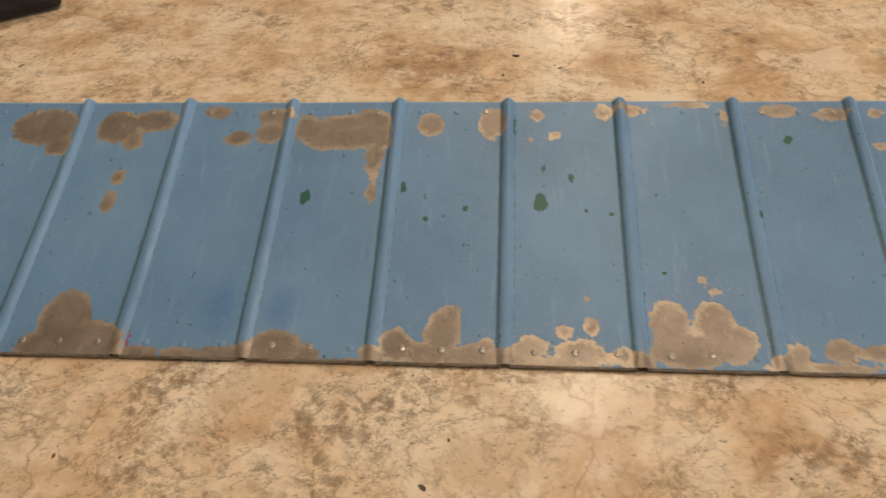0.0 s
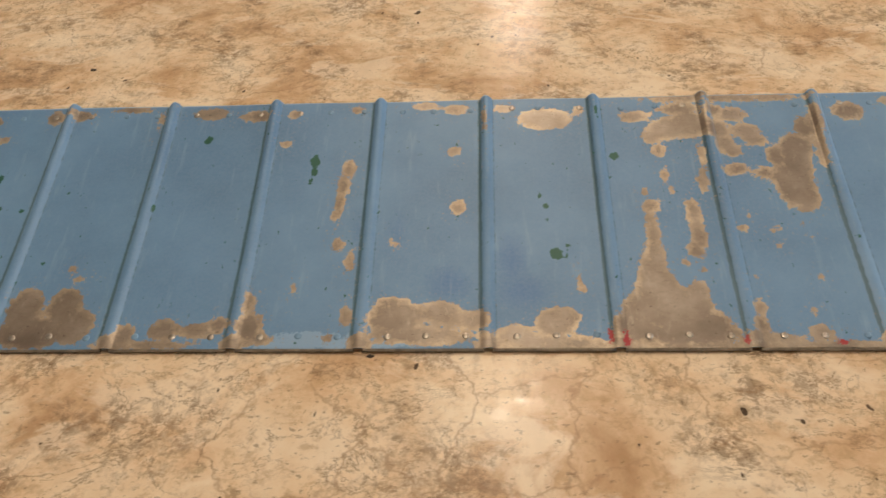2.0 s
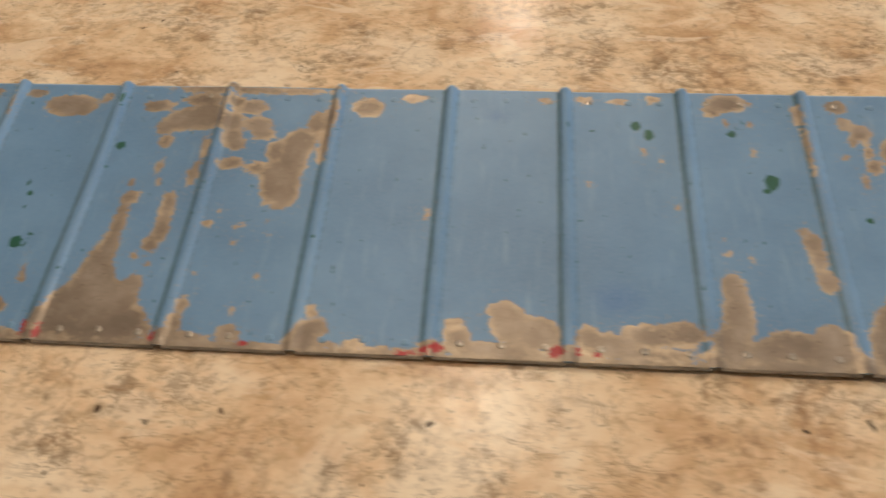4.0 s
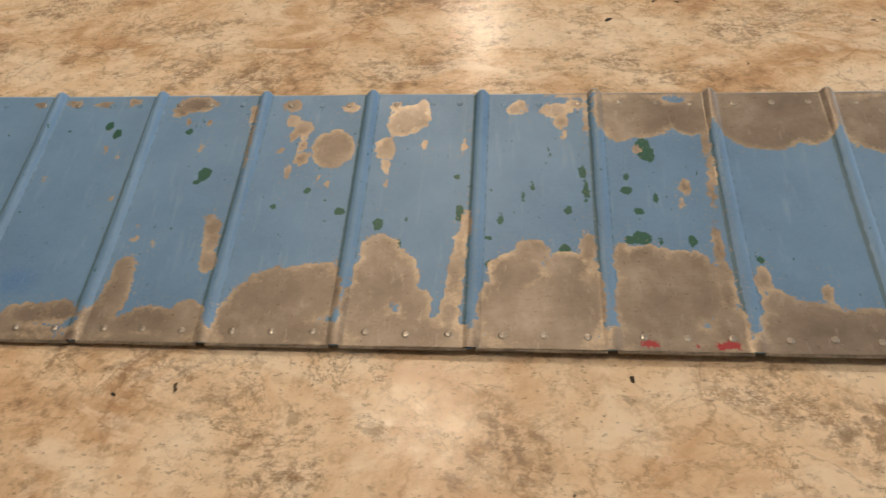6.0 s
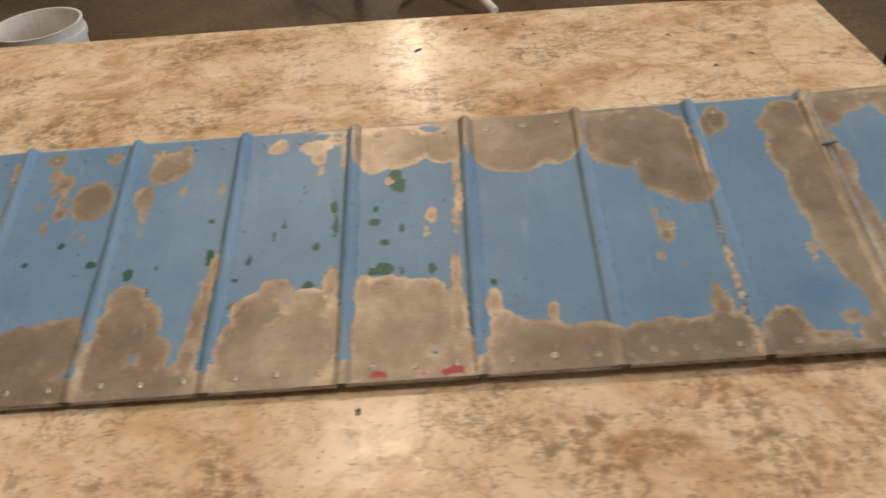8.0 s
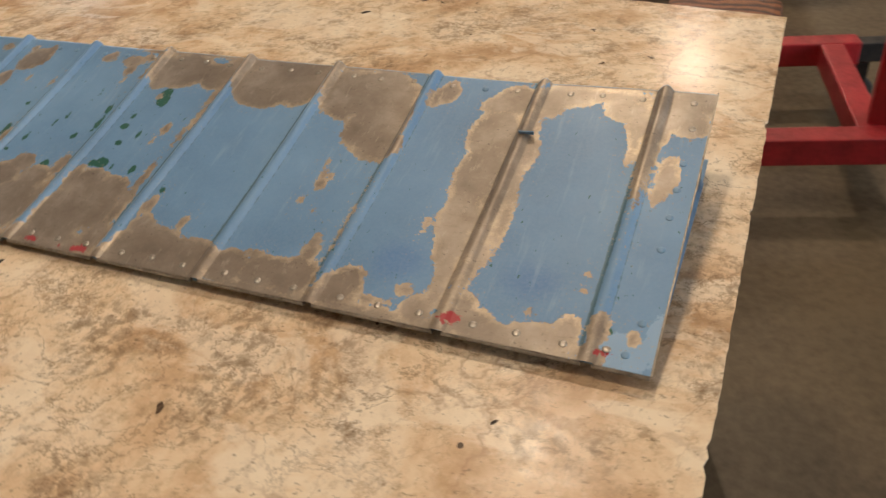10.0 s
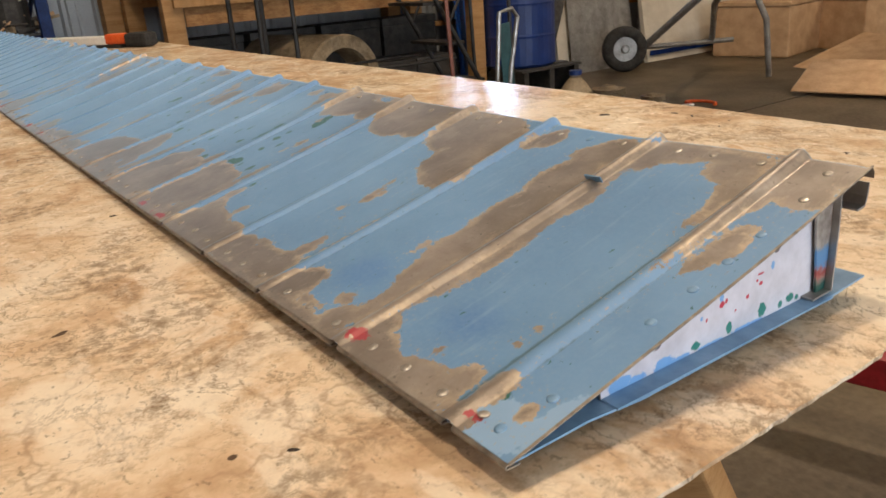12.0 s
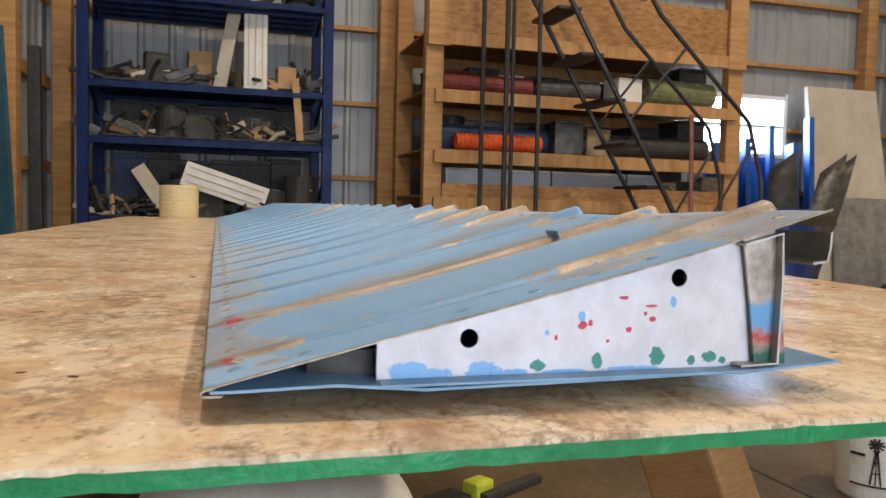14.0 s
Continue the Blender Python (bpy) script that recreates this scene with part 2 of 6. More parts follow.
def lathe(profile, steps=20, bm=None, m=None, cap=True):
    """A turned body from (radius, height) pairs."""
    bm = bm or bmesh.new()
    m = m or Matrix()
    rings = []
    for r, z in profile:
        rings.append([bm.verts.new(m @ Vector((r * math.cos(a), r * math.sin(a), z))) for a in np.arange(steps) * math.tau / steps])
    for a, b in zip(rings, rings[1:]):
        for i in range(steps):
            j = (i + 1) % steps
            bm.faces.new((a[i], a[j], b[j], b[i]))
    if cap:
        for ring, flip in ((rings[0], True), (rings[-1], False)):
            bm.faces.new(ring[::-1] if flip else ring)
    return bm


def pipe(points, radius, steps=8, bm=None):
    """A round bar that follows points."""
    bm = bm or bmesh.new()
    points = [Vector(p) for p in points]
    rings = []
    for i, p in enumerate(points):
        way = (points[min(i + 1, len(points) - 1)] - points[max(i - 1, 0)]).normalized()
        side = way.orthogonal().normalized() if not rings else (side - way * side.dot(way)).normalized()
        up = way.cross(side)
        rings.append([bm.verts.new(p + radius * (math.cos(a) * side + math.sin(a) * up)) for a in np.arange(steps) * math.tau / steps])
    for a, b in zip(rings, rings[1:]):
        for i in range(steps):
            j = (i + 1) % steps
            bm.faces.new((a[i], a[j], b[j], b[i]))
    bm.faces.new(rings[0][::-1])
    bm.faces.new(rings[-1])
    return bm


def bent_sheet(line, x0, x1, thick, bm=None):
    """A sheet that follows a line of (y, z) from x0 to x1, with thickness."""
    bm = bm or bmesh.new()
    line = [Vector((0, y, z)) for y, z in line]
    sides = []
    for i, p in enumerate(line):
        way = (line[min(i + 1, len(line) - 1)] - line[max(i - 1, 0)]).normalized()
        n = Vector((0, -way.z, way.y)) * thick / 2
        sides.append((p + n, p - n))
    rows = [[bm.verts.new((x, q.y, q.z)) for s in (0, 1) for q in [pair[s] for pair in (sides if s == 0 else sides[::-1])]] for x in (x0, x1)]
    n = len(rows[0])
    for i in range(n):
        j = (i + 1) % n
        bm.faces.new((rows[0][i], rows[0][j], rows[1][j], rows[1][i]))
    bm.faces.new(rows[0][::-1])
    bm.faces.new(rows[1])
    bmesh.ops.recalc_face_normals(bm, faces=bm.faces)
    return bm


def thing(name, label, category, place=(0, 0, 0), turn=0.0, group=""):
    ob = new(name)
    ob.empty_display_size = 0.05
    ob.matrix_basis = pose(*place, 0, 0, turn)
    return tagged(ob, label, category, group)


def tilt(x, y, z):
    return Matrix.Translation((x, y, z))


# ---- the control surface on the table: beads every 100 mm along x, trailing edge at y 0 ----
PITCH, CHORD, END, FAR_END = 0.100, 0.250, 2.44, -0.90
BEAD = 0.0062
WEAR = {}


def wear(bay, kind, *spots):
    """Worn spots of one bay, each as (across, along, half width, half length) in millimetres from the bead and the trailing edge."""
    WEAR.setdefault(kind, []).extend((bay * 100 + a, b, c, d) for a, b, c, d in spots)


wear(-1, "bare", (66, 223, 32.9, 21.1), (85, 201, 13.4, 11.7))
wear(0, "bare", (50, 29, 20.8, 26.6), (77, 9, 27.1, 19.3), (45, 4, 27.2, 16.9), (37, 223, 21.7, 18.4), (71, 229, 24.3, 12.4), (56, 207, 9.6, 10.8), (53, 167, 6.2, 8.4), (51, 141, 6.6, 11.8))
wear(1, "bare", (16, 1, 15.6, 7.7), (51, 2, 15.4, 6), (84, 3, 17.5, 6.9), (55, 209, 13.1, 8.6), (30, 239, 13.5, 7.7), (83, 216, 13.1, 12.4), (87, 235, 18.6, 9.6))
wear(1, "red", (8, 11, 1.8, 3.9))
wear(1, "blue", (75, 42, 18.2, 32.4))
wear(2, "bare", (16, 222, 10.5, 15.1), (55, 223, 31.2, 13.9), (88, 206, 8.2, 11.1), (35, 215, 23.4, 17.4), (76, 221, 20.7, 22.1), (57, 209, 20.6, 11.1), (82, 190, 8.1, 21), (83, 155, 4.4, 11.3), (24, 9, 21, 14.4), (49, 2, 13, 9.5), (76, -2, 17.1, 3.4), (96, 7, 6.4, 6.1))
wear(2, "green", (26, 148, 4.4, 7.2))
wear(2, "blue", (25, 43, 18, 23.2))
wear(3, "bare", (31, 225, 12.3, 13.3), (86, 227, 12.7, 17.8), (17, 14, 12.9, 14.1), (52, 24, 14.2, 20.2), (39, 7, 25.5, 9.6), (72, 6, 25.3, 9.5), (59, 40, 7.9, 8.3), (85, 14, 7.6, 7))
wear(3, "green", (11, 158, 2.4, 4.6), (47, 130, 1.9, 2.2), (65, 137, 2.4, 2.7), (32, 127, 1.9, 2.2))
wear(4, "bare", (26, 236, 6.6, 7.1), (41, 214, 5.5, 4.3), (20, 210, 2.5, 2.5), (85, 239, 8.1, 9), (19, 14, 13.4, 10.1), (56, 10, 19.9, 11.2), (44, 27, 7.6, 5.8), (65, 32, 6.3, 8.1), (37, 2, 33.1, 4.7), (87, 9, 7.4, 7.7), (62, 56, 1.7, 1.9))
wear(4, "green", (28, 144, 5.7, 9.9), (54, 169, 2.4, 4.6), (66, 136, 2.3, 2.7), (31, 178, 1.9, 3.5), (86, 133, 2.3, 2.2), (6, 224, 1.5, 7.6))
wear(5, "bare", (10, 241, 14.1, 5.8), (61, 247, 20, 3.8), (90, 235, 3, 10), (23, 37, 15.1, 18.8), (56, 37, 15, 18.7), (35, 15, 29.5, 15.4), (68, 20, 17.2, 16.3), (52, 73, 3.9, 4.3), (60, 63, 5.1, 2.3), (79, 24, 7.4, 7.8))
wear(5, "green", (23, 80, 1.4, 1.5), (24, 152, 1.4, 1.7))
wear(6, "bare", (39, 241, 16.7, 6.8), (83, 237, 16.5, 6.7), (13, 12, 8.8, 9.6), (44, 16, 13.2, 9.6), (72, 15, 15.1, 7.4), (87, 21, 8.7, 7.4), (34, 3, 35.6, 3.7))
wear(6, "green", (41, 210, 3.8, 4.7), (6, 133, 1.4, 5.2))
wear(7, "bare", (19, 237, 6.3, 5.2), (79, 242, 6.3, 4), (15, 202, 5.6, 3.7), (77, 174, 6.4, 10), (74, 156, 6.3, 13.7), (72, 137, 4.3, 13.3), (69, 124, 3.3, 5.9), (70, 110, 1.9, 3.2), (75, 94, 4.6, 7.1), (86, 78, 4.5, 10.9), (42, 53, 2.7, 5.2), (12, 18, 11.2, 14.9), (21, 8, 11.1, 6), (8, 41, 4.9, 11), (88, 28, 5.2, 9), (75, 9, 4.7, 3.5))
wear(7, "green", (45, 183, 4.5, 6.6), (46, 171, 2.5, 4.7), (43, 161, 1.5, 2.9))
wear(7, "blue", (90, 106, 7, 26.2))
wear(8, "bare", (44, 245, 12.4, 5.3), (71, 240, 12.3, 6), (98, 225, 2.5, 14.2), (71, 192, 5.9, 6.7), (75, 131, 7, 8.2), (19, 97, 2.3, 3.6), (24, 94, 1.8, 2.6), (29, 26, 24.8, 15.3), (24, 38, 13, 6.9), (63, 30, 17.9, 11.3), (89, 24, 13.5, 9.8), (47, 11, 44, 8.7))
wear(8, "blue", (69, 57, 21.8, 19.1), (25, 109, 9.2, 21.1))
wear(9, "bare", (54, 227, 25.1, 12.9), (16, 240, 9.2, 5.3), (85, 235, 5, 5.9), (22, 12, 15.7, 8.7), (51, 21, 15.8, 14.1), (61, 25, 10.8, 9.8), (38, 5, 36.8, 7.7), (70, 5, 15.4, 5.5), (74, 57, 2.6, 5.2), (75, 50, 2.1, 2.3))
wear(9, "green", (56, 84, 4.9, 5.5), (50, 131, 2.3, 3.3), (65, 82, 1.8, 2.5), (66, 92, 1.8, 1.5), (50, 118, 1.4, 1.6), (45, 142, 1.9, 2.8))
wear(9, "blue", (20, 79, 17.7, 29.8), (28, 50, 25.7, 18.7))
wear(9, "red", (93, 9, 1.6, 4.7))
wear(10, "bare", (36, 228, 13.9, 7), (64, 213, 18.5, 13.6), (84, 218, 17.6, 16.2), (53, 189, 7.2, 7.7), (48, 205, 8.7, 8.6), (77, 236, 19.9, 7.7), (55, 163, 3.7, 7.4), (58, 146, 2.3, 3.9), (35, 145, 3.7, 3.9), (90, 184, 3.8, 14), (86, 155, 5.1, 11.1), (73, 125, 6.7, 13.7), (74, 101, 7, 19.2), (68, 87, 6.1, 8.3), (59, 75, 3, 2.9), (72, 67, 2.5, 2.8), (39, 130, 7.7, 7), (37, 103, 6.2, 23), (36, 78, 8.7, 18.5), (34, 50, 17.7, 19.3), (44, 33, 28.9, 20), (48, 12, 44.4, 11.9), (13, 17, 17.1, 13.8), (67, 16, 23.4, 11.1), (65, 48, 9.2, 10), (89, 249, 45.1, 4.6), (32, 64, 11.9, 21.3), (37, 42, 20.9, 16.3), (25, 35, 19.1, 14.3), (51, 27, 22.9, 14), (64, 33, 11.5, 12.4), (70, 22, 15.4, 9.5), (14, 29, 11.6, 12.4), (5, 18, 9.8, 9.6))
wear(10, "red", (5, 8, 2.8, 4.7), (94, 8, 2.4, 2.9))
wear(10, "green", (13, 184, 4.3, 4.2), (1, 231, 1.5, 6.5))
wear(11, "bare", (7, 233, 8.9, 7.6), (7, 210, 12.6, 11.6), (31, 209, 13.5, 8.4), (17, 187, 9.5, 7.6), (17, 167, 12.1, 6.7), (40, 163, 11.1, 6.6), (70, 176, 13.9, 26.9), (62, 150, 16.3, 25.8), (70, 139, 10.3, 16.8), (72, 191, 15.5, 13.2), (96, 220, 6.7, 18), (84, 211, 8.6, 14.3), (11, 107, 4.8, 3), (35, 104, 2.6, 2.5), (41, 107, 2.2, 2), (18, 120, 1.8, 2.1), (37, 90, 1.7, 1.9), (12, 62, 2.1, 1.8), (62, 61, 2.5, 3.2), (50, 31, 2.8, 3.4), (60, 111, 1.7, 2), (64, 99, 1.7, 1.9), (8, 19, 5.6, 9.3), (10, 35, 5.3, 6.6), (19, 7, 17.8, 5.3), (50, 12, 9.1, 6.6), (34, 2, 31.4, 3.6), (61, 1, 7.8, 3.2), (44, 247, 54.6, 4.5), (38, 199, 11.4, 7.7), (11, 195, 8.6, 10.6), (53, 180, 8.4, 12.5), (52, 158, 11, 7.6), (93, 189, 4.7, 21.7), (23, 228, 14.7, 8.8))
wear(11, "red", (64, 5, 3.5, 1.6))
wear(12, "bare", (27, 230, 14.7, 10.6), (67, 241, 10.6, 5.1), (88, 121, 2.7, 4.7), (8, 10, 12, 14.8), (15, 19, 9.9, 8.8), (10, 33, 4.8, 5.4), (10, -2, 21.1, 4.3), (26, 5, 7.6, 3), (46, 8, 6.3, 3.5), (70, 4, 5.8, 2.1))
wear(12, "red", (97, 4, 4.1, 3), (83, 2, 5, 1.7))
wear(13, "bare", (84, 241, 5.9, 3.8), (20, 16, 10.8, 9.6), (17, 27, 7.5, 4.9), (57, 29, 14.9, 15.5), (78, 21, 17.1, 14), (46, 7, 42.7, 6.8), (52, 38, 11.7, 8.1))
wear(13, "red", (7, 7, 3.3, 3.9), (91, 7, 5.2, 3.8))
wear(13, "blue", (42, 223, 14.6, 9.2))
wear(14, "bare", (17, 242, 8.7, 3.8), (46, 241, 8.6, 3.7), (75, 243, 6.7, 4.4), (14, 18, 9.2, 11.2), (30, 14, 19.1, 9.4), (58, 22, 23, 9.9), (82, 25, 15, 10.3), (50, 8, 47.2, 5.5), (18, 155, 1.8, 2.2), (64, 189, 1.4, 4), (78, 178, 1.4, 1.7), (87, 133, 2.6, 2.6))
wear(14, "green", (59, 215, 4.2, 4.8), (69, 205, 3.7, 5.3), (22, 209, 1.9, 1.8))
wear(14, "red", (6, 8, 2.8, 3.4), (18, 5, 3.2, 1.7))
wear(14, "blue", (35, 50, 24.7, 18.2))
wear(15, "bare", (61, 18, 11.5, 12.4), (36, 240, 20.1, 9.8), (23, 231, 6.5, 6.6), (92, 229, 3.6, 10.6), (34, 218, 2.8, 3.5), (53, 218, 2.3, 4.1), (52, 189, 2.2, 4.5), (96, 191, 1.8, 19.9), (78, 114, 3.3, 3.4), (83, 104, 7.4, 9.6), (85, 88, 6.9, 10.7), (88, 71, 7.6, 9.9), (21, 62, 9.7, 14.6), (21, 40, 11.5, 22.7), (13, 16, 14, 17.6), (50, 23, 12.7, 8.4), (40, 13, 23, 9.9), (83, 24, 13.7, 13.3), (79, 12, 22.6, 9.7), (37, 90, 2.5, 3.3), (20, 105, 2.1, 2.5), (21, 93, 2.5, 1.9))
wear(15, "green", (63, 160, 5.6, 5.8), (57, 151, 3, 2.6), (37, 207, 4.1, 3.5))
wear(16, "bare", (27, 239, 8.9, 7.3), (82, 236, 7.8, 6), (30, 222, 5.7, 7.1), (42, 212, 8.7, 9.5), (33, 202, 3.6, 4.4), (44, 193, 4.5, 11.6), (45, 177, 6.5, 7.7), (24, 186, 3, 3.6), (36, 162, 2.5, 7.5), (72, 188, 18.9, 21.9), (63, 156, 1.9, 3.4), (72, 150, 1.9, 5.1), (50, 33, 38.2, 25.3), (74, 48, 21.9, 22.4), (80, 61, 14.6, 10.1), (27, 19, 21.5, 24.1), (67, 10, 38, 12.1), (90, 74, 2.2, 3.9), (51, 52, 25.6, 15.5), (36, 38, 21, 19.6), (87, 43, 12.2, 23.2))
wear(16, "green", (30, 126, 2.4, 3.3), (57, 142, 3.4, 3.9), (87, 121, 5.1, 3.8), (73, 133, 1.4, 1.7))
wear(17, "bare", (23, 236, 5.7, 6), (37, 222, 18.2, 15.6), (31, 213, 14.6, 11.5), (47, 232, 6.6, 11.9), (18, 188, 8.4, 12.8), (21, 171, 3.9, 7.7), (52, 192, 3, 4.9), (22, 149, 1.4, 4.6), (86, 191, 2.4, 6.2), (24, 87, 14.8, 13.2), (29, 62, 22.8, 26.5), (19, 31, 19.2, 29.4), (44, 57, 13.9, 22.9), (57, 34, 12.7, 16.4), (42, 13, 39.5, 15.7), (92, 112, 4.1, 12.7), (88, 86, 5.3, 19.2), (85, 57, 7.3, 22.8), (83, 29, 8.4, 16.2), (79, 10, 20.5, 10.4))
wear(17, "green", (20, 109, 4.1, 6.3), (37, 89, 4, 5.1), (86, 120, 3.7, 8.1), (82, 157, 2.4, 2.9), (43, 114, 1.4, 2.7))
wear(18, "bare", (29, 233, 6.5, 7.3), (35, 236, 5.5, 7.3), (65, 232, 14.4, 8.5), (70, 218, 6.4, 7.1), (72, 204, 1.9, 5), (91, 221, 2.4, 18), (83, 238, 9, 5.3), (43, 83, 14.3, 12), (32, 65, 22.3, 16.4), (24, 32, 21.6, 29.8), (71, 70, 18.3, 13.5), (87, 85, 6.5, 16.9), (65, 32, 32, 34.1), (45, 14, 46.5, 13.8), (91, 47, 5.8, 23))
wear(18, "green", (86, 163, 3.3, 5.8), (88, 143, 2.7, 10), (73, 124, 2.7, 4.9), (19, 114, 2.3, 4.8), (10, 96, 2.7, 3.1), (12, 71, 4.3, 3.9), (69, 85, 4.8, 5), (45, 147, 1.8, 5.1), (37, 138, 1.4, 4.5), (59, 181, 1.9, 2.4))
wear(19, "bare", (36, 226, 33.1, 24.4), (8, 227, 10.8, 22), (79, 217, 18.2, 15), (35, 217, 30.4, 18.3), (75, 225, 28, 15.2), (20, 208, 13.9, 13.1), (90, 200, 3.8, 24.2), (91, 164, 3.2, 15.8), (67, 147, 4.9, 7.7), (63, 131, 2.7, 4.8), (88, 139, 3.1, 11.9), (31, 75, 22.4, 16.4), (14, 74, 8.5, 18.4), (59, 69, 20, 18), (35, 37, 31.6, 38.3), (68, 45, 15.4, 21.6), (85, 89, 3.8, 18.6), (85, 51, 7.3, 29.9), (84, 20, 12.9, 19.5), (36, 10, 45.2, 12.6), (32, 186, 4.2, 4.2))
wear(19, "green", (37, 187, 6.1, 12), (43, 180, 3.7, 7.1), (21, 157, 2.8, 4), (20, 143, 5, 3.9), (29, 123, 4.4, 3.2), (29, 97, 7.3, 6.6), (19, 95, 3.9, 4), (67, 94, 3.4, 5), (54, 43, 3.6, 4), (43, 136, 1.8, 4.9), (43, 93, 2.1, 2.5))
wear(19, "red", (26, 5, 4.3, 2.5), (82, 5, 6.2, 2.5), (76, 4, 3.1, 2), (59, 4, 2.3, 2.1))
wear(20, "bare", (87, 238, 19.2, 27.1), (14, 220, 14.9, 16.4), (41, 218, 38.1, 31.5), (0, 238, 20.6, 16.9), (78, 220, 22.1, 27.7), (42, 244, 59.4, 11.4), (13, 59, 6, 13.2), (21, 38, 12.7, 13.7), (40, 18, 37.5, 23.6), (67, 15, 34.1, 20.7), (56, 48, 4.1, 8.5), (84, 17, 24, 19.9), (33, 8, 35, 12))
wear(20, "green", (14, 77, 2.8, 3.2))
wear(21, "bare", (51, 220, 44.6, 30.1), (75, 185, 25, 43.5), (86, 159, 18.5, 17.6), (60, 179, 19, 27.3), (32, 204, 19.5, 22.4), (14, 222, 13.1, 32.1), (47, 132, 2.9, 4.8), (51, 120, 4.3, 5.3), (52, 110, 6.1, 7.5), (57, 120, 3.8, 2.9), (44, 93, 2.8, 5), (61, 82, 2.7, 2.2), (19, 16, 19.9, 18), (53, 18, 24.9, 17.2), (78, 20, 18, 20.1), (36, 33, 7.9, 4.4), (78, 56, 4.4, 8.8), (79, 43, 7.9, 12.1), (94, 77, 1.8, 32.3), (50, 3, 46.6, 4.6))
wear(22, "bare", (20, 231, 10.8, 14.3), (10, 221, 7.2, 11.2), (67, 221, 14.2, 11.9), (82, 228, 19.3, 19.8), (76, 187, 22.6, 31.7), (78, 143, 19.8, 40.1), (79, 96, 17.1, 28.9), (83, 69, 12.3, 20), (87, 48, 7.3, 16.7), (57, 86, 3.6, 8.2), (17, 19, 17.8, 15.3), (21, 29, 12, 9.8), (9, 10, 16, 9.4), (42, 12, 15.9, 4.7), (65, 26, 7.6, 5.8), (78, 13, 11.6, 12.7), (88, 27, 7.6, 13.5))
wear(22, "blue", (50, 49, 26, 22.8))
wear(23, "bare", (15, 230, 14.2, 19.8), (31, 236, 19.3, 12.1), (75, 226, 18.9, 13.9), (88, 209, 10.8, 15.5), (61, 239, 40.4, 8.6), (88, 192, 5.3, 24.8), (12, 169, 7.2, 15.3), (10, 123, 5.1, 11.1), (13, 100, 5.8, 31.3), (8, 68, 5.7, 19.9), (11, 23, 9.6, 11), (17, 12, 19.3, 13.1), (37, 6, 32.4, 9.1), (66, 11, 23.5, 11), (83, 20, 9.4, 13.1), (55, 29, 2.5, 2.9), (85, 66, 3.4, 3.1), (85, 53, 2.5, 2))
wear(23, "red", (5, 11, 6.5, 4.2))
wear(23, "blue", (49, 52, 25.4, 20.1))
wear(24, "bare", (15, 228, 23.8, 22.8), (28, 213, 13.6, 12.1), (5, 208, 8.8, 18.7), (18, 162, 9.3, 20.2), (14, 143, 5, 10.1), (1, 9, 4.4, 12.7), (24, 23, 4.8, 6))
wear(24, "red", (6, 8, 4, 1.4))
wear(24, "green", (9, 25, 2.6, 3.0), (4, 20, 1.5, 2))
wear(24, "bare", (2, 24, 7, 13), (36, 243, 16, 18))
for bay in range(2, 25):
    wear(bay, "bare", (1, 3, 10, 9))
for bay in range(9, 24):
    wear(bay, "bare", (50, 1, 54, 4.5 if bay < 15 else 8))
for bay, mid, half in ((19, 50, 52), (20, 50, 52), (21, 32, 46), (23, 50, 52), (24, 20, 42), (18, 95, 40)):
    wear(bay, "bare", (mid, 253, half, 7))
wear(23, "bare", (0, 125, 9, 132), (4, 160, 10, 60))
wear(24, "bare", (0, 195, 8, 65))
wear(7, "sky", (45, 3, 46, 4), (60, 9, 30, 5))
wear(8, "sky", (25, 4, 26, 4))
wear(10, "sky", (55, 4, 36, 4.5))
wear(11, "sky", (40, 3, 40, 3))
wear(13, "sky", (60, 4, 26, 4.5))
wear(14, "sky", (48, 3, 24, 3))
wear(15, "sky", (45, 5, 32, 6))
wear(16, "sky", (50, 4, 44, 4), (14, 6, 10, 5))
wear(21, "sky", (12, 8, 10, 8))
wear(22, "sky", (55, 5, 40, 5))
wear(24, "sky", (18, 10, 18, 16), (38, 24, 8, 18))
chance = random.Random(5)
for bay in range(-9, -1):
    wear(bay, "bare", *[(chance.uniform(8, 95), chance.uniform(0, 14), chance.uniform(8, 24), chance.uniform(6, 22)) for _ in range(3)])
    wear(bay, "bare", *[(chance.uniform(8, 95), chance.uniform(215, 250), chance.uniform(4, 14), chance.uniform(3, 10)) for _ in range(2)])
    wear(bay, "green", (chance.uniform(15, 90), chance.uniform(60, 190), 2.5, 3.5))



def lead_z(x):
    """The leading edge stands a little higher over the end rib."""
    return 0.0725 + 0.0045 * min(max((x - 2.28) / 0.14, 0), 1)


def trail_z(x):
    """The trailing edge lies on the table and lifts towards the open end."""
    return 0.0043 + 0.0070 * min(max((x - 1.2) / 1.2, 0), 1)


def skin_z(x, y):
    u = y / CHORD
    base = trail_z(x) + (lead_z(x) - trail_z(x)) * (u - 0.03 * math.sin(math.pi * min(u, 1)))
    off = (x / PITCH - round(x / PITCH)) * PITCH
    if abs(off) < BEAD:
        tall = 0.0017 + 0.0035 * u * u
        tall *= min(1.0, 0.55 + y / 0.02)
        base += tall * max(0.0, 1 - (off / BEAD) ** 2) ** 1.15
    dent = 0.0006 * math.sin(x * 31.0 + 1.3) * math.sin(y * 23.0)
    return base + dent


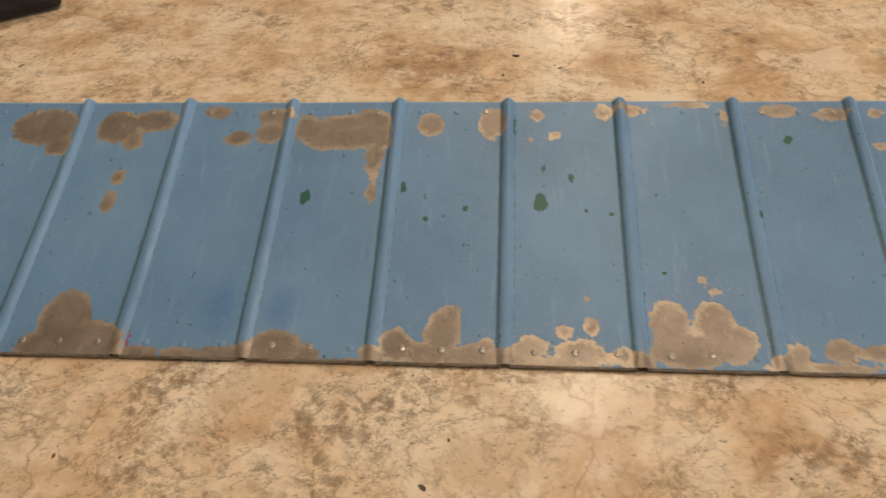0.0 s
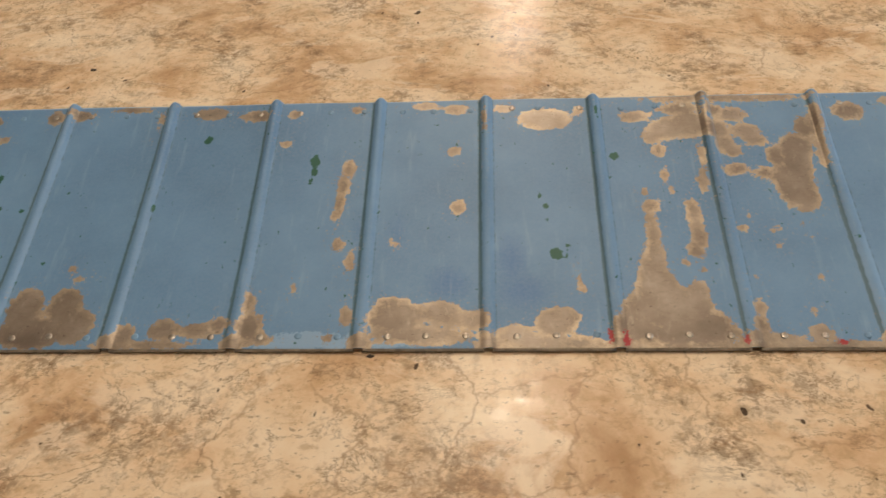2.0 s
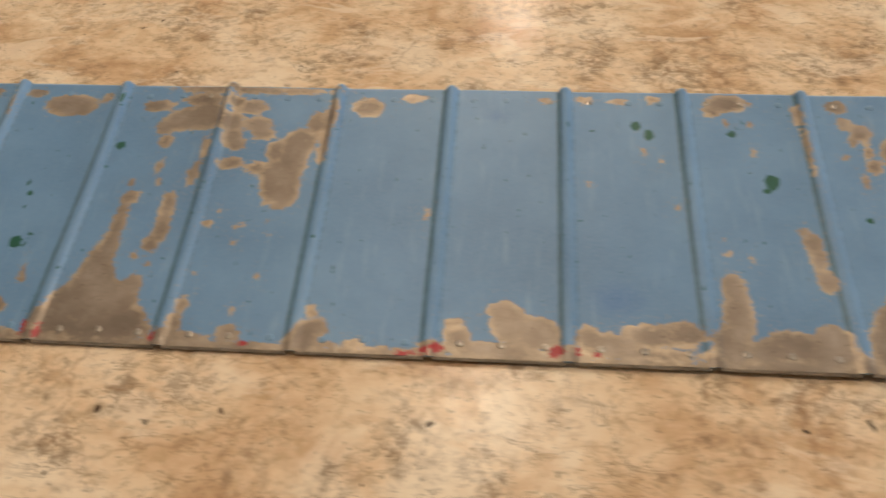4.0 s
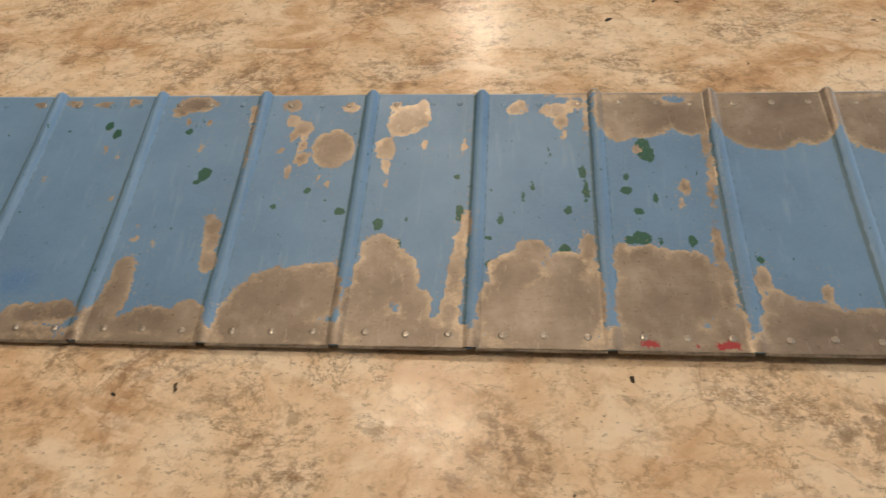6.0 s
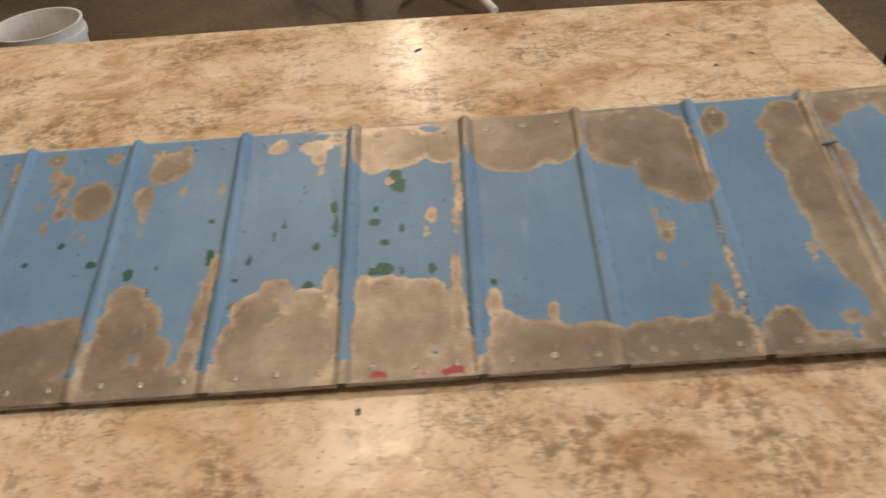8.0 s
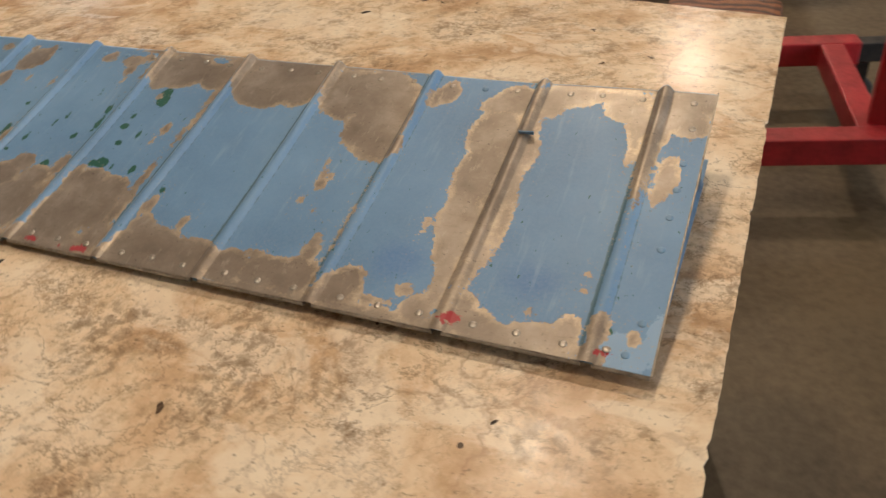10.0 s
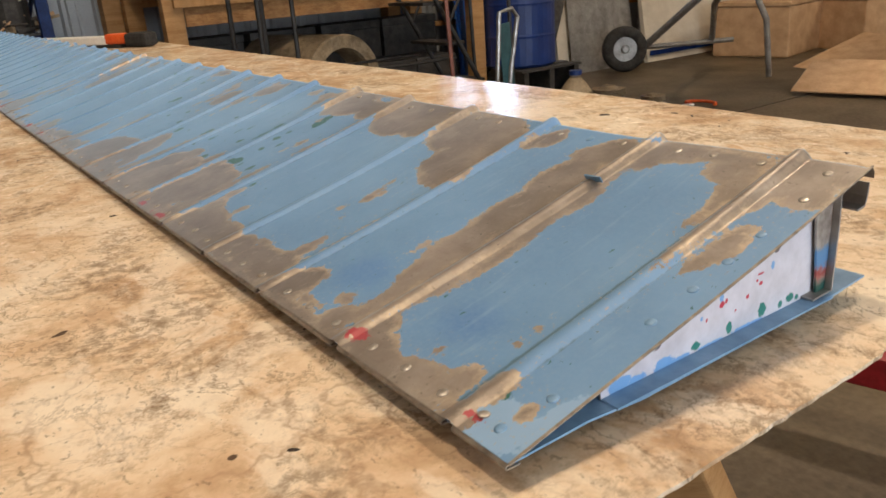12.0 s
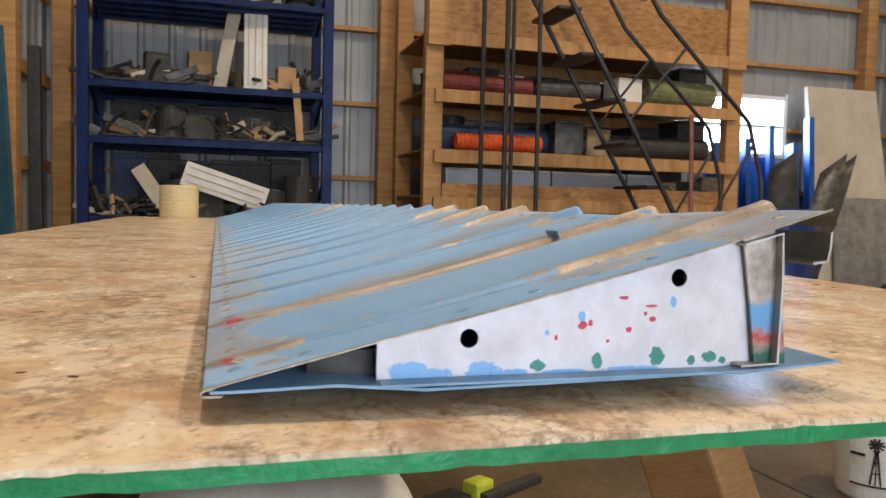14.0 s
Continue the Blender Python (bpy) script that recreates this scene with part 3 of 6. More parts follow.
def spot_field(kind, xs, ys):
    """How many millimetres each point lies inside the nearest worn spot of a kind."""
    best = np.full(len(xs), -20.0)
    x0, x1 = xs.min(), xs.max()
    for cx, cy, rx, ry in WEAR.get(kind, []):
        if cx + rx < x0 - 12 or cx - rx > x1 + 12:
            continue
        d = np.sqrt(((xs - cx) / rx) ** 2 + ((ys - cy) / ry) ** 2)
        inside = (1 - d) * min(rx, ry)
        best = np.maximum(best, inside) + 0.9 * np.exp(-np.abs(best - inside) / 2.0) * (np.minimum(best, inside) > -4)
    return best


def skin_bay(bay, parent):
    """One bay of the upper skin: the raised bead and the flat up to the next one."""
    x0, x1 = bay * PITCH - 0.012, (bay + 1) * PITCH - 0.012
    x0, x1 = max(x0, FAR_END), min(x1, END)
    fine = bay >= -1
    nx, ny = (60, 140) if fine else (40, 60)
    xs, ys = np.linspace(x0, x1, nx + 1), np.linspace(0, CHORD, ny + 1)
    # closer columns across the bead
    bead = np.linspace(bay * PITCH - 0.0085, bay * PITCH + 0.0085, 19)
    rest = np.linspace(bay * PITCH + 0.0085, x1, nx - 18)[1:]
    if x1 > bay * PITCH + 0.02 and x0 < bay * PITCH - 0.009:
        xs = np.concatenate(([x0], bead, rest))
        nx = len(xs) - 1
    points = [(x, y, skin_z(x, y)) for y in ys for x in xs]
    # rounded nose and turned-down lip along the leading edge
    for dy, dz in ((0.0030, -0.0006), (0.0048, -0.0028), (0.0052, -0.0065)):
        points += [(x, CHORD + dy, skin_z(x, CHORD) + dz) for x in xs]
    rows = ny + 4
    quads = [(r * (nx + 1) + c, r * (nx + 1) + c + 1, (r + 1) * (nx + 1) + c + 1, (r + 1) * (nx + 1) + c) for r in range(rows - 1) for c in range(nx)]
    me = bpy.data.meshes.new("skin_panel")
    me.from_pydata(points, [], quads)
    me.shade_smooth()
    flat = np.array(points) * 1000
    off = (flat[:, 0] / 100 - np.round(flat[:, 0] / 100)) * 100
    # line at each bead's foot that carries chipped paint and painted shade
    shaded_seam = 1.7 - np.minimum(np.abs(off + 5.8), np.abs(off - 6.4) + 1.3)
    layer = me.attributes.new("shaded_seam", "FLOAT", "POINT")
    layer.data.foreach_set("value", shaded_seam.astype(np.float32))
    for kind in ("bare", "green", "red", "blue", "sky"):
        layer = me.attributes.new(kind, "FLOAT", "POINT")
        layer.data.foreach_set("value", spot_field(kind, flat[:, 0], flat[:, 1]).astype(np.float32))
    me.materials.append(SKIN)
    ob = new("skin_panel", me)
    ob.parent = parent
    return ob


flap = thing("aircraft_flap", "long beaded aluminium aircraft flap with worn blue paint lying on table", "aircraft flap")
for bay in range(-9, 25):
    skin_bay(bay, flap)

HEM = worn("grimy_hem_metal", (0.17, 0.14, 0.11), (0.42, 0.36, 0.29), 0.42, 0.4, 50, fine=220)
# lower skin: nearly flat, folded up into the trailing edge
LOW = 0.0075
for x0, x1 in ((FAR_END, 1.2), (1.2, 1.5), (1.5, 1.8), (1.8, 2.1), (2.1, END - 0.002)):
    z = trail_z(x0 if x0 > 1.2 else 1.2) - 0.0016 + (0.0016 if x0 > 2 else 0)
    lower = [(0.002, z), (0.012, z), (0.045, max(z, 0.0050) + 0.0008), (0.078, LOW), (0.16, LOW + 0.001), (0.235, LOW + 0.0025), (0.262, LOW + 0.0045)]
    part("lower_skin", bent_sheet(lower, x0, x1, 0.0011), BLUE_SKIN, flap, "blue painted lower skin")
# folded edge of each bay, open at the beads
for bay in range(-9, 25):
    ends = (max(bay * PITCH + 0.0035, FAR_END), min((bay + 1) * PITCH - 0.0035, END - 0.001))
    z = trail_z((ends[0] + ends[1]) / 2)
    part("trailing_edge_hem", bent_sheet([(0.0035, z - 0.0002), (0.0, z - 0.0008), (-0.0009, z - 0.0016), (-0.0005, z - 0.0028), (0.006, z - 0.0030)], *ends, 0.0008), HEM, flap, "dull folded metal edge")
# cut end of the upper skin
bm = bmesh.new()
rows = []
for y in np.linspace(0.0, CHORD + 0.003, 60):
    z = skin_z(END - 0.0005, y)
    rows.append([bm.verts.new((x, y, z + d)) for x, d in ((END - 0.001, 0.0001), (END + 0.0003, 0.0001), (END + 0.0003, -0.0006), (END - 0.001, -0.0006))])
for a, b in zip(rows, rows[1:]):
    for i in range(4):
        j = (i + 1) % 4
        bm.faces.new((a[i], a[j], b[j], b[i]))
bm.faces.new(rows[0][::-1])
bm.faces.new(rows[-1])
part("cut_edge", bm, HEM, flap, "bare metal cut edge")
# spar with flanges, and the closing rib at the end
SPAR_Y = 0.232


def drop(y, below):
    """Height of the skin's underside at the end of the flap, less a gap."""
    return min(skin_z(END - 0.03, y), skin_z(END - 0.06, y)) - below


for x0, x1 in ((FAR_END + 0.01, 1.2), (1.2, 1.8), (1.8, 2.27), (2.27, END - 0.004)):
    top = lambda y, g: min(skin_z(x0 + 0.04, y), skin_z(x1 - 0.03, y)) - g
    spar = [(SPAR_Y - 0.018, top(SPAR_Y - 0.018, 0.0022)), (SPAR_Y, top(SPAR_Y, 0.0022)), (SPAR_Y + 0.001, 0.045), (SPAR_Y, LOW + 0.0042), (SPAR_Y - 0.018, LOW + 0.0036)]
    part("spar", bent_sheet(spar, x0, x1, 0.0012), ALU, flap, "bare aluminium channel spar")
    nose = top(CHORD, 0.0)
    lip = [(CHORD + 0.0050, nose - 0.006), (CHORD + 0.0046, nose - 0.0135), (CHORD + 0.0030, nose - 0.0185), (CHORD - 0.004, nose - 0.0195)]
    part("leading_edge_lip", bent_sheet(lip, x0 - 0.006, x1 + 0.002, 0.0011), ALU, flap, "bare aluminium turned-down lip")


def closing_rib(x, parent):
    """The end rib: a pale plate with two lightening holes, and a flange along its foot."""
    top = lambda y: drop(y, 0.0016)
    foot = LOW + 0.0018
    y0, y1 = 0.061, SPAR_Y - 0.0035
    holes = [(0.0968, 0.0245, 0.0037), (0.1875, 0.0475, 0.0037)]
    bm = bmesh.new()
    # the plate in upright strips, split where the holes are
    def grid_quad(a, b, za0, zb0, za1, zb1):
        front = [(x, a, za0), (x, b, zb0), (x, b, zb1), (x, a, za1)]
        vs = [bm.verts.new(p) for p in front]
        bm.faces.new(vs)
    cuts = [y0]
    for hy, hz, hr in holes:
        cuts += [hy - 0.009, hy + 0.009]
    cuts.append(y1)
    for i, (a, b) in enumerate(zip(cuts, cuts[1:])):
        if i % 2 == 0:
            n = 6
            for j in range(n):
                p, q = a + (b - a) * j / n, a + (b - a) * (j + 1) / n
                grid_quad(p, q, foot, foot, top(p), top(q))
            continue
        hy, hz, hr = holes[i // 2]
        ring = [(hy + hr * math.cos(t), hz + hr * math.sin(t)) for t in np.arange(24) * math.tau / 24]
        rim = []
        for cy, cz in ring:
            dy, dz = cy - hy, cz - hz
            reach = []
            if dy > 1e-9: reach.append((b - hy) / dy)
            if dy < -1e-9: reach.append((a - hy) / dy)
            if dz > 1e-9: reach.append((min(top(a), top(b)) - hz) / dz)
            if dz < -1e-9: reach.append((foot - hz) / dz)
            k = min(reach)
            rim.append((hy + dy * k, hz + dz * k))
        vs = [bm.verts.new((x, *p)) for p in ring]
        ws = [bm.verts.new((x, *p)) for p in rim]
        for j in range(24):
            k = (j + 1) % 24
            bm.faces.new((vs[j], ws[j], ws[k], vs[k]))
        for cy, cz in ((a, foot), (b, foot), (a, min(top(a), top(b))), (b, min(top(a), top(b)))):
            near = sorted(range(24), key=lambda j: (rim[j][0] - cy) ** 2 + (rim[j][1] - cz) ** 2)[:2]
            bm.faces.new([ws[near[0]], ws[near[1]], bm.verts.new((x, cy, cz))])
        zt = min(top(a), top(b))
        grid_quad(a, b, zt, zt, top(a), top(b))
    bmesh.ops.remove_doubles(bm, verts=bm.verts, dist=0.00002)
    bmesh.ops.recalc_face_normals(bm, faces=bm.faces)
    plate = part("closing_rib", bm, RIB, parent, "pale primed rib plate flecked with red and green paint")
    solid = plate.modifiers.new("thickness", "SOLIDIFY")
    solid.thickness, solid.offset = 0.0012, -1
    foot_line = bmesh.new()
    box((0.018, y1 - y0, 0.0010), tilt(x + 0.001, (y0 + y1) / 2, foot + 0.0002), 0.0, foot_line)
    part("rib_flange", foot_line, BLUE_SKIN, parent, "blue painted flange")
    web = bmesh.new()
    box((0.0012, y0 - 0.034, 0.011), tilt(x - 0.010, 0.050, 0.0140), 0.0, web)
    part("rib_nose", web, DARK, parent)
    return plate


# flecks on the rib plate as (across, up, half width, half height) in millimetres
RIB_FLECKS = [
    ((0.17, 0.36, 0.64), [(72.9, 12.5, 9, 4), (83.7, 11, 7, 2.5), (102.4, 12, 8, 3.5), (115.2, 10.5, 7, 1.6), (136.9, 10, 12, 1.3), (166.4, 10.3, 14, 1.3), (185.1, 37.5, 1.7, 2.6), (143.8, 32, 1.8, 2.2), (129.0, 26, 1.0, 1.2)]),
    ((0.03, 0.20, 0.16), [(125.5, 13, 3.4, 2.6), (151.1, 14, 2.6, 3.4), (178.2, 15, 3.8, 4.0), (194.4, 13, 2.2, 2.4), (203.3, 14.2, 3.6, 2.6), (209.7, 12.5, 2.0, 1.6)]),
    ((0.45, 0.03, 0.06), [(144.2, 28.5, 2.2, 1.8), (147.7, 29.5, 1.0, 1.4), (162.5, 39.5, 2.4, 0.8), (175.2, 36, 2.8, 0.7), (175.7, 30.5, 1.7, 1.1), (164.9, 26.5, 1.4, 1.2), (132.9, 24, 0.8, 1.2), (172.3, 33, 0.8, 0.9), (155.6, 22, 0.9, 0.8)]),
]


def speckled_rib():
    m, b = material("flecked_primer", (0.75, 0.74, 0.8), 0.42, 0.1)
    at = coords(m)
    base = ramp(m, grain(m, at, 40.0, 5, 0.65), [(0.3, (0.47, 0.46, 0.50)), (0.7, (0.67, 0.66, 0.72))])
    place = node(m, "SeparateXYZ")
    wire(m, at, place.inputs[0])
    across = maths(m, "MULTIPLY", place.outputs[1], 1000.0)
    up = maths(m, "MULTIPLY", place.outputs[2], 1000.0)
    frayed = maths(m, "MULTIPLY", maths(m, "SUBTRACT", grain(m, at, 330.0, 4, 0.7), 0.5), 2.6)
    for colour, spots in RIB_FLECKS:
        for y, z, ry, rz in spots:
            dy = maths(m, "DIVIDE", maths(m, "SUBTRACT", across, y), ry)
            dz = maths(m, "DIVIDE", maths(m, "SUBTRACT", up, z), rz)
            away = maths(m, "ADD", maths(m, "ADD", maths(m, "MULTIPLY", dy, dy), maths(m, "MULTIPLY", dz, dz)), frayed)
            base = blend(m, ramp(m, away, [(0.75, 1.0), (0.95, 0.0)]), base, colour)
    wire(m, base, b.inputs["Base Color"])
    relief(m, b, grain(m, at, 30.0, 3, 0.5), 0.2, 0.001)
    return m


RIB = speckled_rib()
DARK = worn("dark_metal", (0.02, 0.02, 0.02), (0.05, 0.045, 0.04), 0.5, 0.3, 20)
closing_rib(END - 0.011, flap)


def patched_tab():
    """Bare metal with a blue patch, a red spot and a green foot."""
    m, b = material("patched_tab_paint", (0.4, 0.37, 0.33), 0.4, 0.4)
    at = coords(m)
    base = ramp(m, grain(m, at, 90.0, 5, 0.65), [(0.35, (0.24, 0.20, 0.17)), (0.65, (0.50, 0.45, 0.40))])
    place = node(m, "SeparateXYZ")
    wire(m, at, place.inputs[0])
    up = maths(m, "ADD", place.outputs[2], maths(m, "MULTIPLY", maths(m, "SUBTRACT", grain(m, at, 170.0, 4, 0.7), 0.5), 0.012))
    base = blend(m, ramp(m, up, [(0.024, 0.0), (0.026, 1.0), (0.0375, 1.0), (0.0385, 0.0)]), base, (0.13, 0.30, 0.55))
    base = blend(m, ramp(m, up, [(0.019, 0.0), (0.0198, 1.0), (0.0245, 1.0), (0.0253, 0.0)]), base, (0.36, 0.06, 0.05))
    base = blend(m, ramp(m, up, [(0.0165, 1.0), (0.0175, 0.0)]), base, (0.03, 0.11, 0.09))
    wire(m, base, b.inputs["Base Color"])
    relief(m, b, grain(m, at, 200.0, 3, 0.6), 0.3, 0.0008)
    return m


# folded plate that closes the spar at the end, with a flange turned back along its outer edge
web = bmesh.new()
outline = [(0.2235, 0.0105), (0.2390, 0.0100), (0.2365, 0.035), (0.2305, 0.0692), (0.2155, 0.0652), (0.2205, 0.035)]
front = [web.verts.new((END - 0.008, y, z)) for y, z in outline]
back = [web.verts.new((END - 0.0093, y, z)) for y, z in outline]
web.faces.new(front)
web.faces.new(back[::-1])
for a in range(6):
    b = (a + 1) % 6
    web.faces.new((front[a], back[a], back[b], front[b]))
for (y0, z0), (y1, z1) in (((0.2388, 0.0101), (0.2363, 0.035)), ((0.2363, 0.035), (0.2303, 0.069))):
    quad = [web.verts.new(p) for p in ((END - 0.0093, y0, z0), (END - 0.0093, y1, z1), (END - 0.028, y1, z1), (END - 0.028, y0, z0))]
    web.faces.new(quad)
bmesh.ops.recalc_face_normals(web, faces=web.faces)
part("spar_end_tab", web, patched_tab(), flap, "bare metal tab with blue and red paint")
# rivets, all on two meshes
dome = lathe([(0.0029, 0.0), (0.0028, 0.0004), (0.0022, 0.0007), (0.0012, 0.0009), (0.0003, 0.00095)], 14)
rivet = part("rivet", dome, ALU, flap, smooth=True)
blue_dome = rivet.data.copy()
blue_dome.materials.clear()
blue_dome.materials.append(BLUE_SKIN)
RIVET_METAL = worn("dull_rivet_metal", (0.28, 0.24, 0.20), (0.52, 0.47, 0.40), 0.34, 0.6, 60)
rivet.data.materials[0] = RIVET_METAL
rivet.matrix_basis = tilt(END - 0.030, 0.012, skin_z(END - 0.030, 0.012))
SLOPE = math.degrees(math.atan2(lead_z(1.8) - trail_z(1.8), CHORD))


def set_rivet(x, y, blue=False):
    ob = again(rivet, tilt(x, y, skin_z(x, y) - 0.0002) @ pose(0, 0, 0, SLOPE, 0, 0))
    if spot_field("bare", np.array([x * 1000]), np.array([y * 1000]))[0] < 0:
        ob.data = blue_dome
    return ob


for bay in range(-9, 25):
    for across in (0.022, 0.052, 0.083):
        x = bay * PITCH + across
        if FAR_END < x < END - 0.006:
            set_rivet(x, 0.0105 + chance.uniform(-0.0008, 0.0008))
            set_rivet(x + chance.uniform(-0.004, 0.004), 0.2395 + chance.uniform(-0.001, 0.001))
for y in (0.035, 0.095, 0.124, 0.150, 0.176, 0.212):
    set_rivet(END - 0.013, y)
# small bent tab near the last beads
bm = box((0.012, 0.0008, 0.0050), tilt(2.3035, 0.187, skin_z(2.3035, 0.187) + 0.0018) @ pose(0, 0, 0, 35, 0, 8), 0.0)
part("bent_tab", bm, BLUE_SKIN, flap, "little bent-up blue tab")
for x in (-0.72, 0.55, 1.75):
    bm = box((0.03, 0.05, LOW), tilt(x, 0.18, LOW / 2), 0.0008)
    part("hinge_bracket", bm, ALU, flap, "bare aluminium bracket under the flap")


DAY_YARD, yard = material("daylight_yard", (0.6, 0.65, 0.7), 1.0)
yard.inputs["Emission Color"].default_value = (0.80, 0.90, 1.0, 1)
yard.inputs["Emission Strength"].default_value = 1.2

# ---- the table ----
TABLE = dict(x0=-1.16, x1=2.479, y0=-0.40, y1=0.70, thick=0.0022)
FLOOR = -0.90
bm = bmesh.new()
T = TABLE
ragged = random.Random(31)
near = [(x, T["y0"]) for x in (T["x0"], T["x1"] - 0.001)]
end = [(T["x1"] + ragged.uniform(-0.0006, 0.0004) - (0.002 if ragged.random() < 0.05 else 0), T["y0"] + (0.64 - T["y0"]) * k / 150) for k in range(1, 151)]
far = [(2.30, 0.672), (1.90, 0.688), (1.20, 0.703), (0.30, 0.708), (T["x0"], 0.73)]
corners = near + end + far
foot = [bm.verts.new((x, y, -T["thick"])) for x, y in corners]
head = [bm.verts.new((x, y, 0)) for x, y in corners]
bm.faces.new(head)
bm.faces.new(foot[::-1])
for i in range(len(corners)):
    j = (i + 1) % len(corners)
    bm.faces.new((foot[i], foot[j], head[j], head[i]))
bmesh.ops.recalc_face_normals(bm, faces=bm.faces)
table = thing("work_table", "long work table topped with cream stone-pattern sheet, green edge", "table", (0, 0, FLOOR))
top = part("tabletop", bm, LAMINATE, table, "cream and brown stone-patterned sheet, scuffed and flecked")
top.matrix_basis = tilt(0, 0, -FLOOR)


def strip(points, width, depth, mat, name, parent, label=""):
    """A ragged band of paint along an edge, as a thin bar."""
    bm = bmesh.new()
    rows = []
    for i, (x, y) in enumerate(points):
        a = points[max(i - 1, 0)]
        b = points[min(i + 1, len(points) - 1)]
        way = Vector((b[0] - a[0], b[1] - a[1], 0)).normalized()
        out = Vector((way.y, -way.x, 0))
        wob = chance.uniform(-0.0006, 0.0006)
        p = Vector((x, y, 0))
        rows.append([bm.verts.new(p + out * o + Vector((0, 0, z))) for o, z in ((0.0005, -0.0004 + wob), (depth, -0.0008 + wob), (depth, -width + wob), (0.0005, -width + wob))])
    for a, b in zip(rows, rows[1:]):
        for i in range(4):
            j = (i + 1) % 4
            bm.faces.new((a[i], b[i], b[j], a[j]))
    bm.faces.new(rows[0])
    bm.faces.new(rows[-1][::-1])
    bmesh.ops.recalc_face_normals(bm, faces=bm.faces)
    ob = part(name, bm, mat, parent, label)
    ob.matrix_basis = tilt(0, 0, -FLOOR)
    return ob


# the board under the sheet stands back from its edge
INSET = 0.0225
core_board = part("core_board", box((T["x1"] - T["x0"] - 2 * INSET, 0.98, 0.012), tilt((T["x0"] + T["x1"]) / 2, 0.11, -T["thick"] - 0.0062), 0.0), OSB, table, "strand board under the sheet")
core_board.matrix_basis = tilt(0, 0, -FLOOR)
edge = [(T["x1"] - INSET + 0.0005, -0.378 + 0.976 * i / 90) for i in range(91)]
green = strip(edge, 0.0132, 0.0012, GREEN_PAINT, "painted_edge", table, "bright green painted board edge")
green.matrix_basis = tilt(0, 0, -FLOOR - T["thick"] + 0.0002)


def stick(a, b, w, d, mat, name, parent, label="", roll=0.0):
    """A squared timber or bar from a to b."""
    a, b = Vector(a), Vector(b)
    m = Matrix.Translation((a + b) / 2) @ (b - a).to_track_quat("Z", "Y").to_matrix().to_4x4() @ pose(0, 0, 0, 0, 0, roll)
    ob = part(name, box((w, d, (b - a).length), None, min(w, d) * 0.07), mat, parent, label)
    ob.matrix_basis = m
    return ob


# ---- the shell of the building ----
X0, X1, Y0, Y1, TOP = -3.72, 8.0, -1.20, 13.0, 5.35


def slab(name, size, place, mat, label, category="wall"):
    ob = part(name, box(size, None), mat)
    ob.matrix_basis = tilt(*place)
    return tagged(ob, label, category, kind="structure")


slab("floor", (X1 - X0 + 0.6, Y1 - Y0 + 0.6, 0.15), ((X0 + X1) / 2, (Y0 + Y1) / 2, FLOOR - 0.075), CONCRETE, "stained brown-grey concrete shop floor", "floor")
FLOOR_LINE = worn("dark_floor_line", (0.012, 0.009, 0.006), (0.035, 0.025, 0.015), 0.9, 0, 20)
# two straight joints, and between them in the list one oblique dark line
for x, y, length, turn in ((0.4, 1.99, 2.4, 1.5), (1.07, 1.74, 0.70, 112), (-0.6, 5.0, 6.0, 90)):
    joint = part("floor_joint", box((length, 0.010, 0.003), None), FLOOR_LINE)
    joint.matrix_basis = pose(x, y, FLOOR + 0.0012, 0, 0, turn)
    tagged(joint, "thin dark line across the concrete floor", "floor joint", kind="structure")
slab("ceiling", (X1 - X0 + 0.6, Y1 - Y0 + 0.6, 0.1), ((X0 + X1) / 2, (Y0 + Y1) / 2, TOP + 0.05), BOUNCE_LINER, "unseen pale metal liner ceiling that bounces light", "ceiling")
WIN = dict(y0=4.28, y1=5.36, z0=0.64, z1=1.24)
mid = (FLOOR + TOP) / 2


def ribbed(length, height, mat, name, parent=None, label=""):
    """Ribbed wall metal in the plane of its own x and z, ribs every 0.23 m."""
    bm = bmesh.new()
    xs, x = [], 0.0
    while x < length - 0.06:
        xs += [(x, 0), (x + 0.019, 0.019), (x + 0.045, 0.019), (x + 0.064, 0.0), (x + 0.115, 0), (x + 0.120, 0.004), (x + 0.135, 0.004), (x + 0.140, 0)]
        x += 0.229
    xs.append((length, 0))
    low = [bm.verts.new((a, -b, 0)) for a, b in xs]
    high = [bm.verts.new((a, -b, height)) for a, b in xs]
    for i in range(len(xs) - 1):
        bm.faces.new((low[i], low[i + 1], high[i + 1], high[i]))
    return part(name, bm, mat, parent, label)


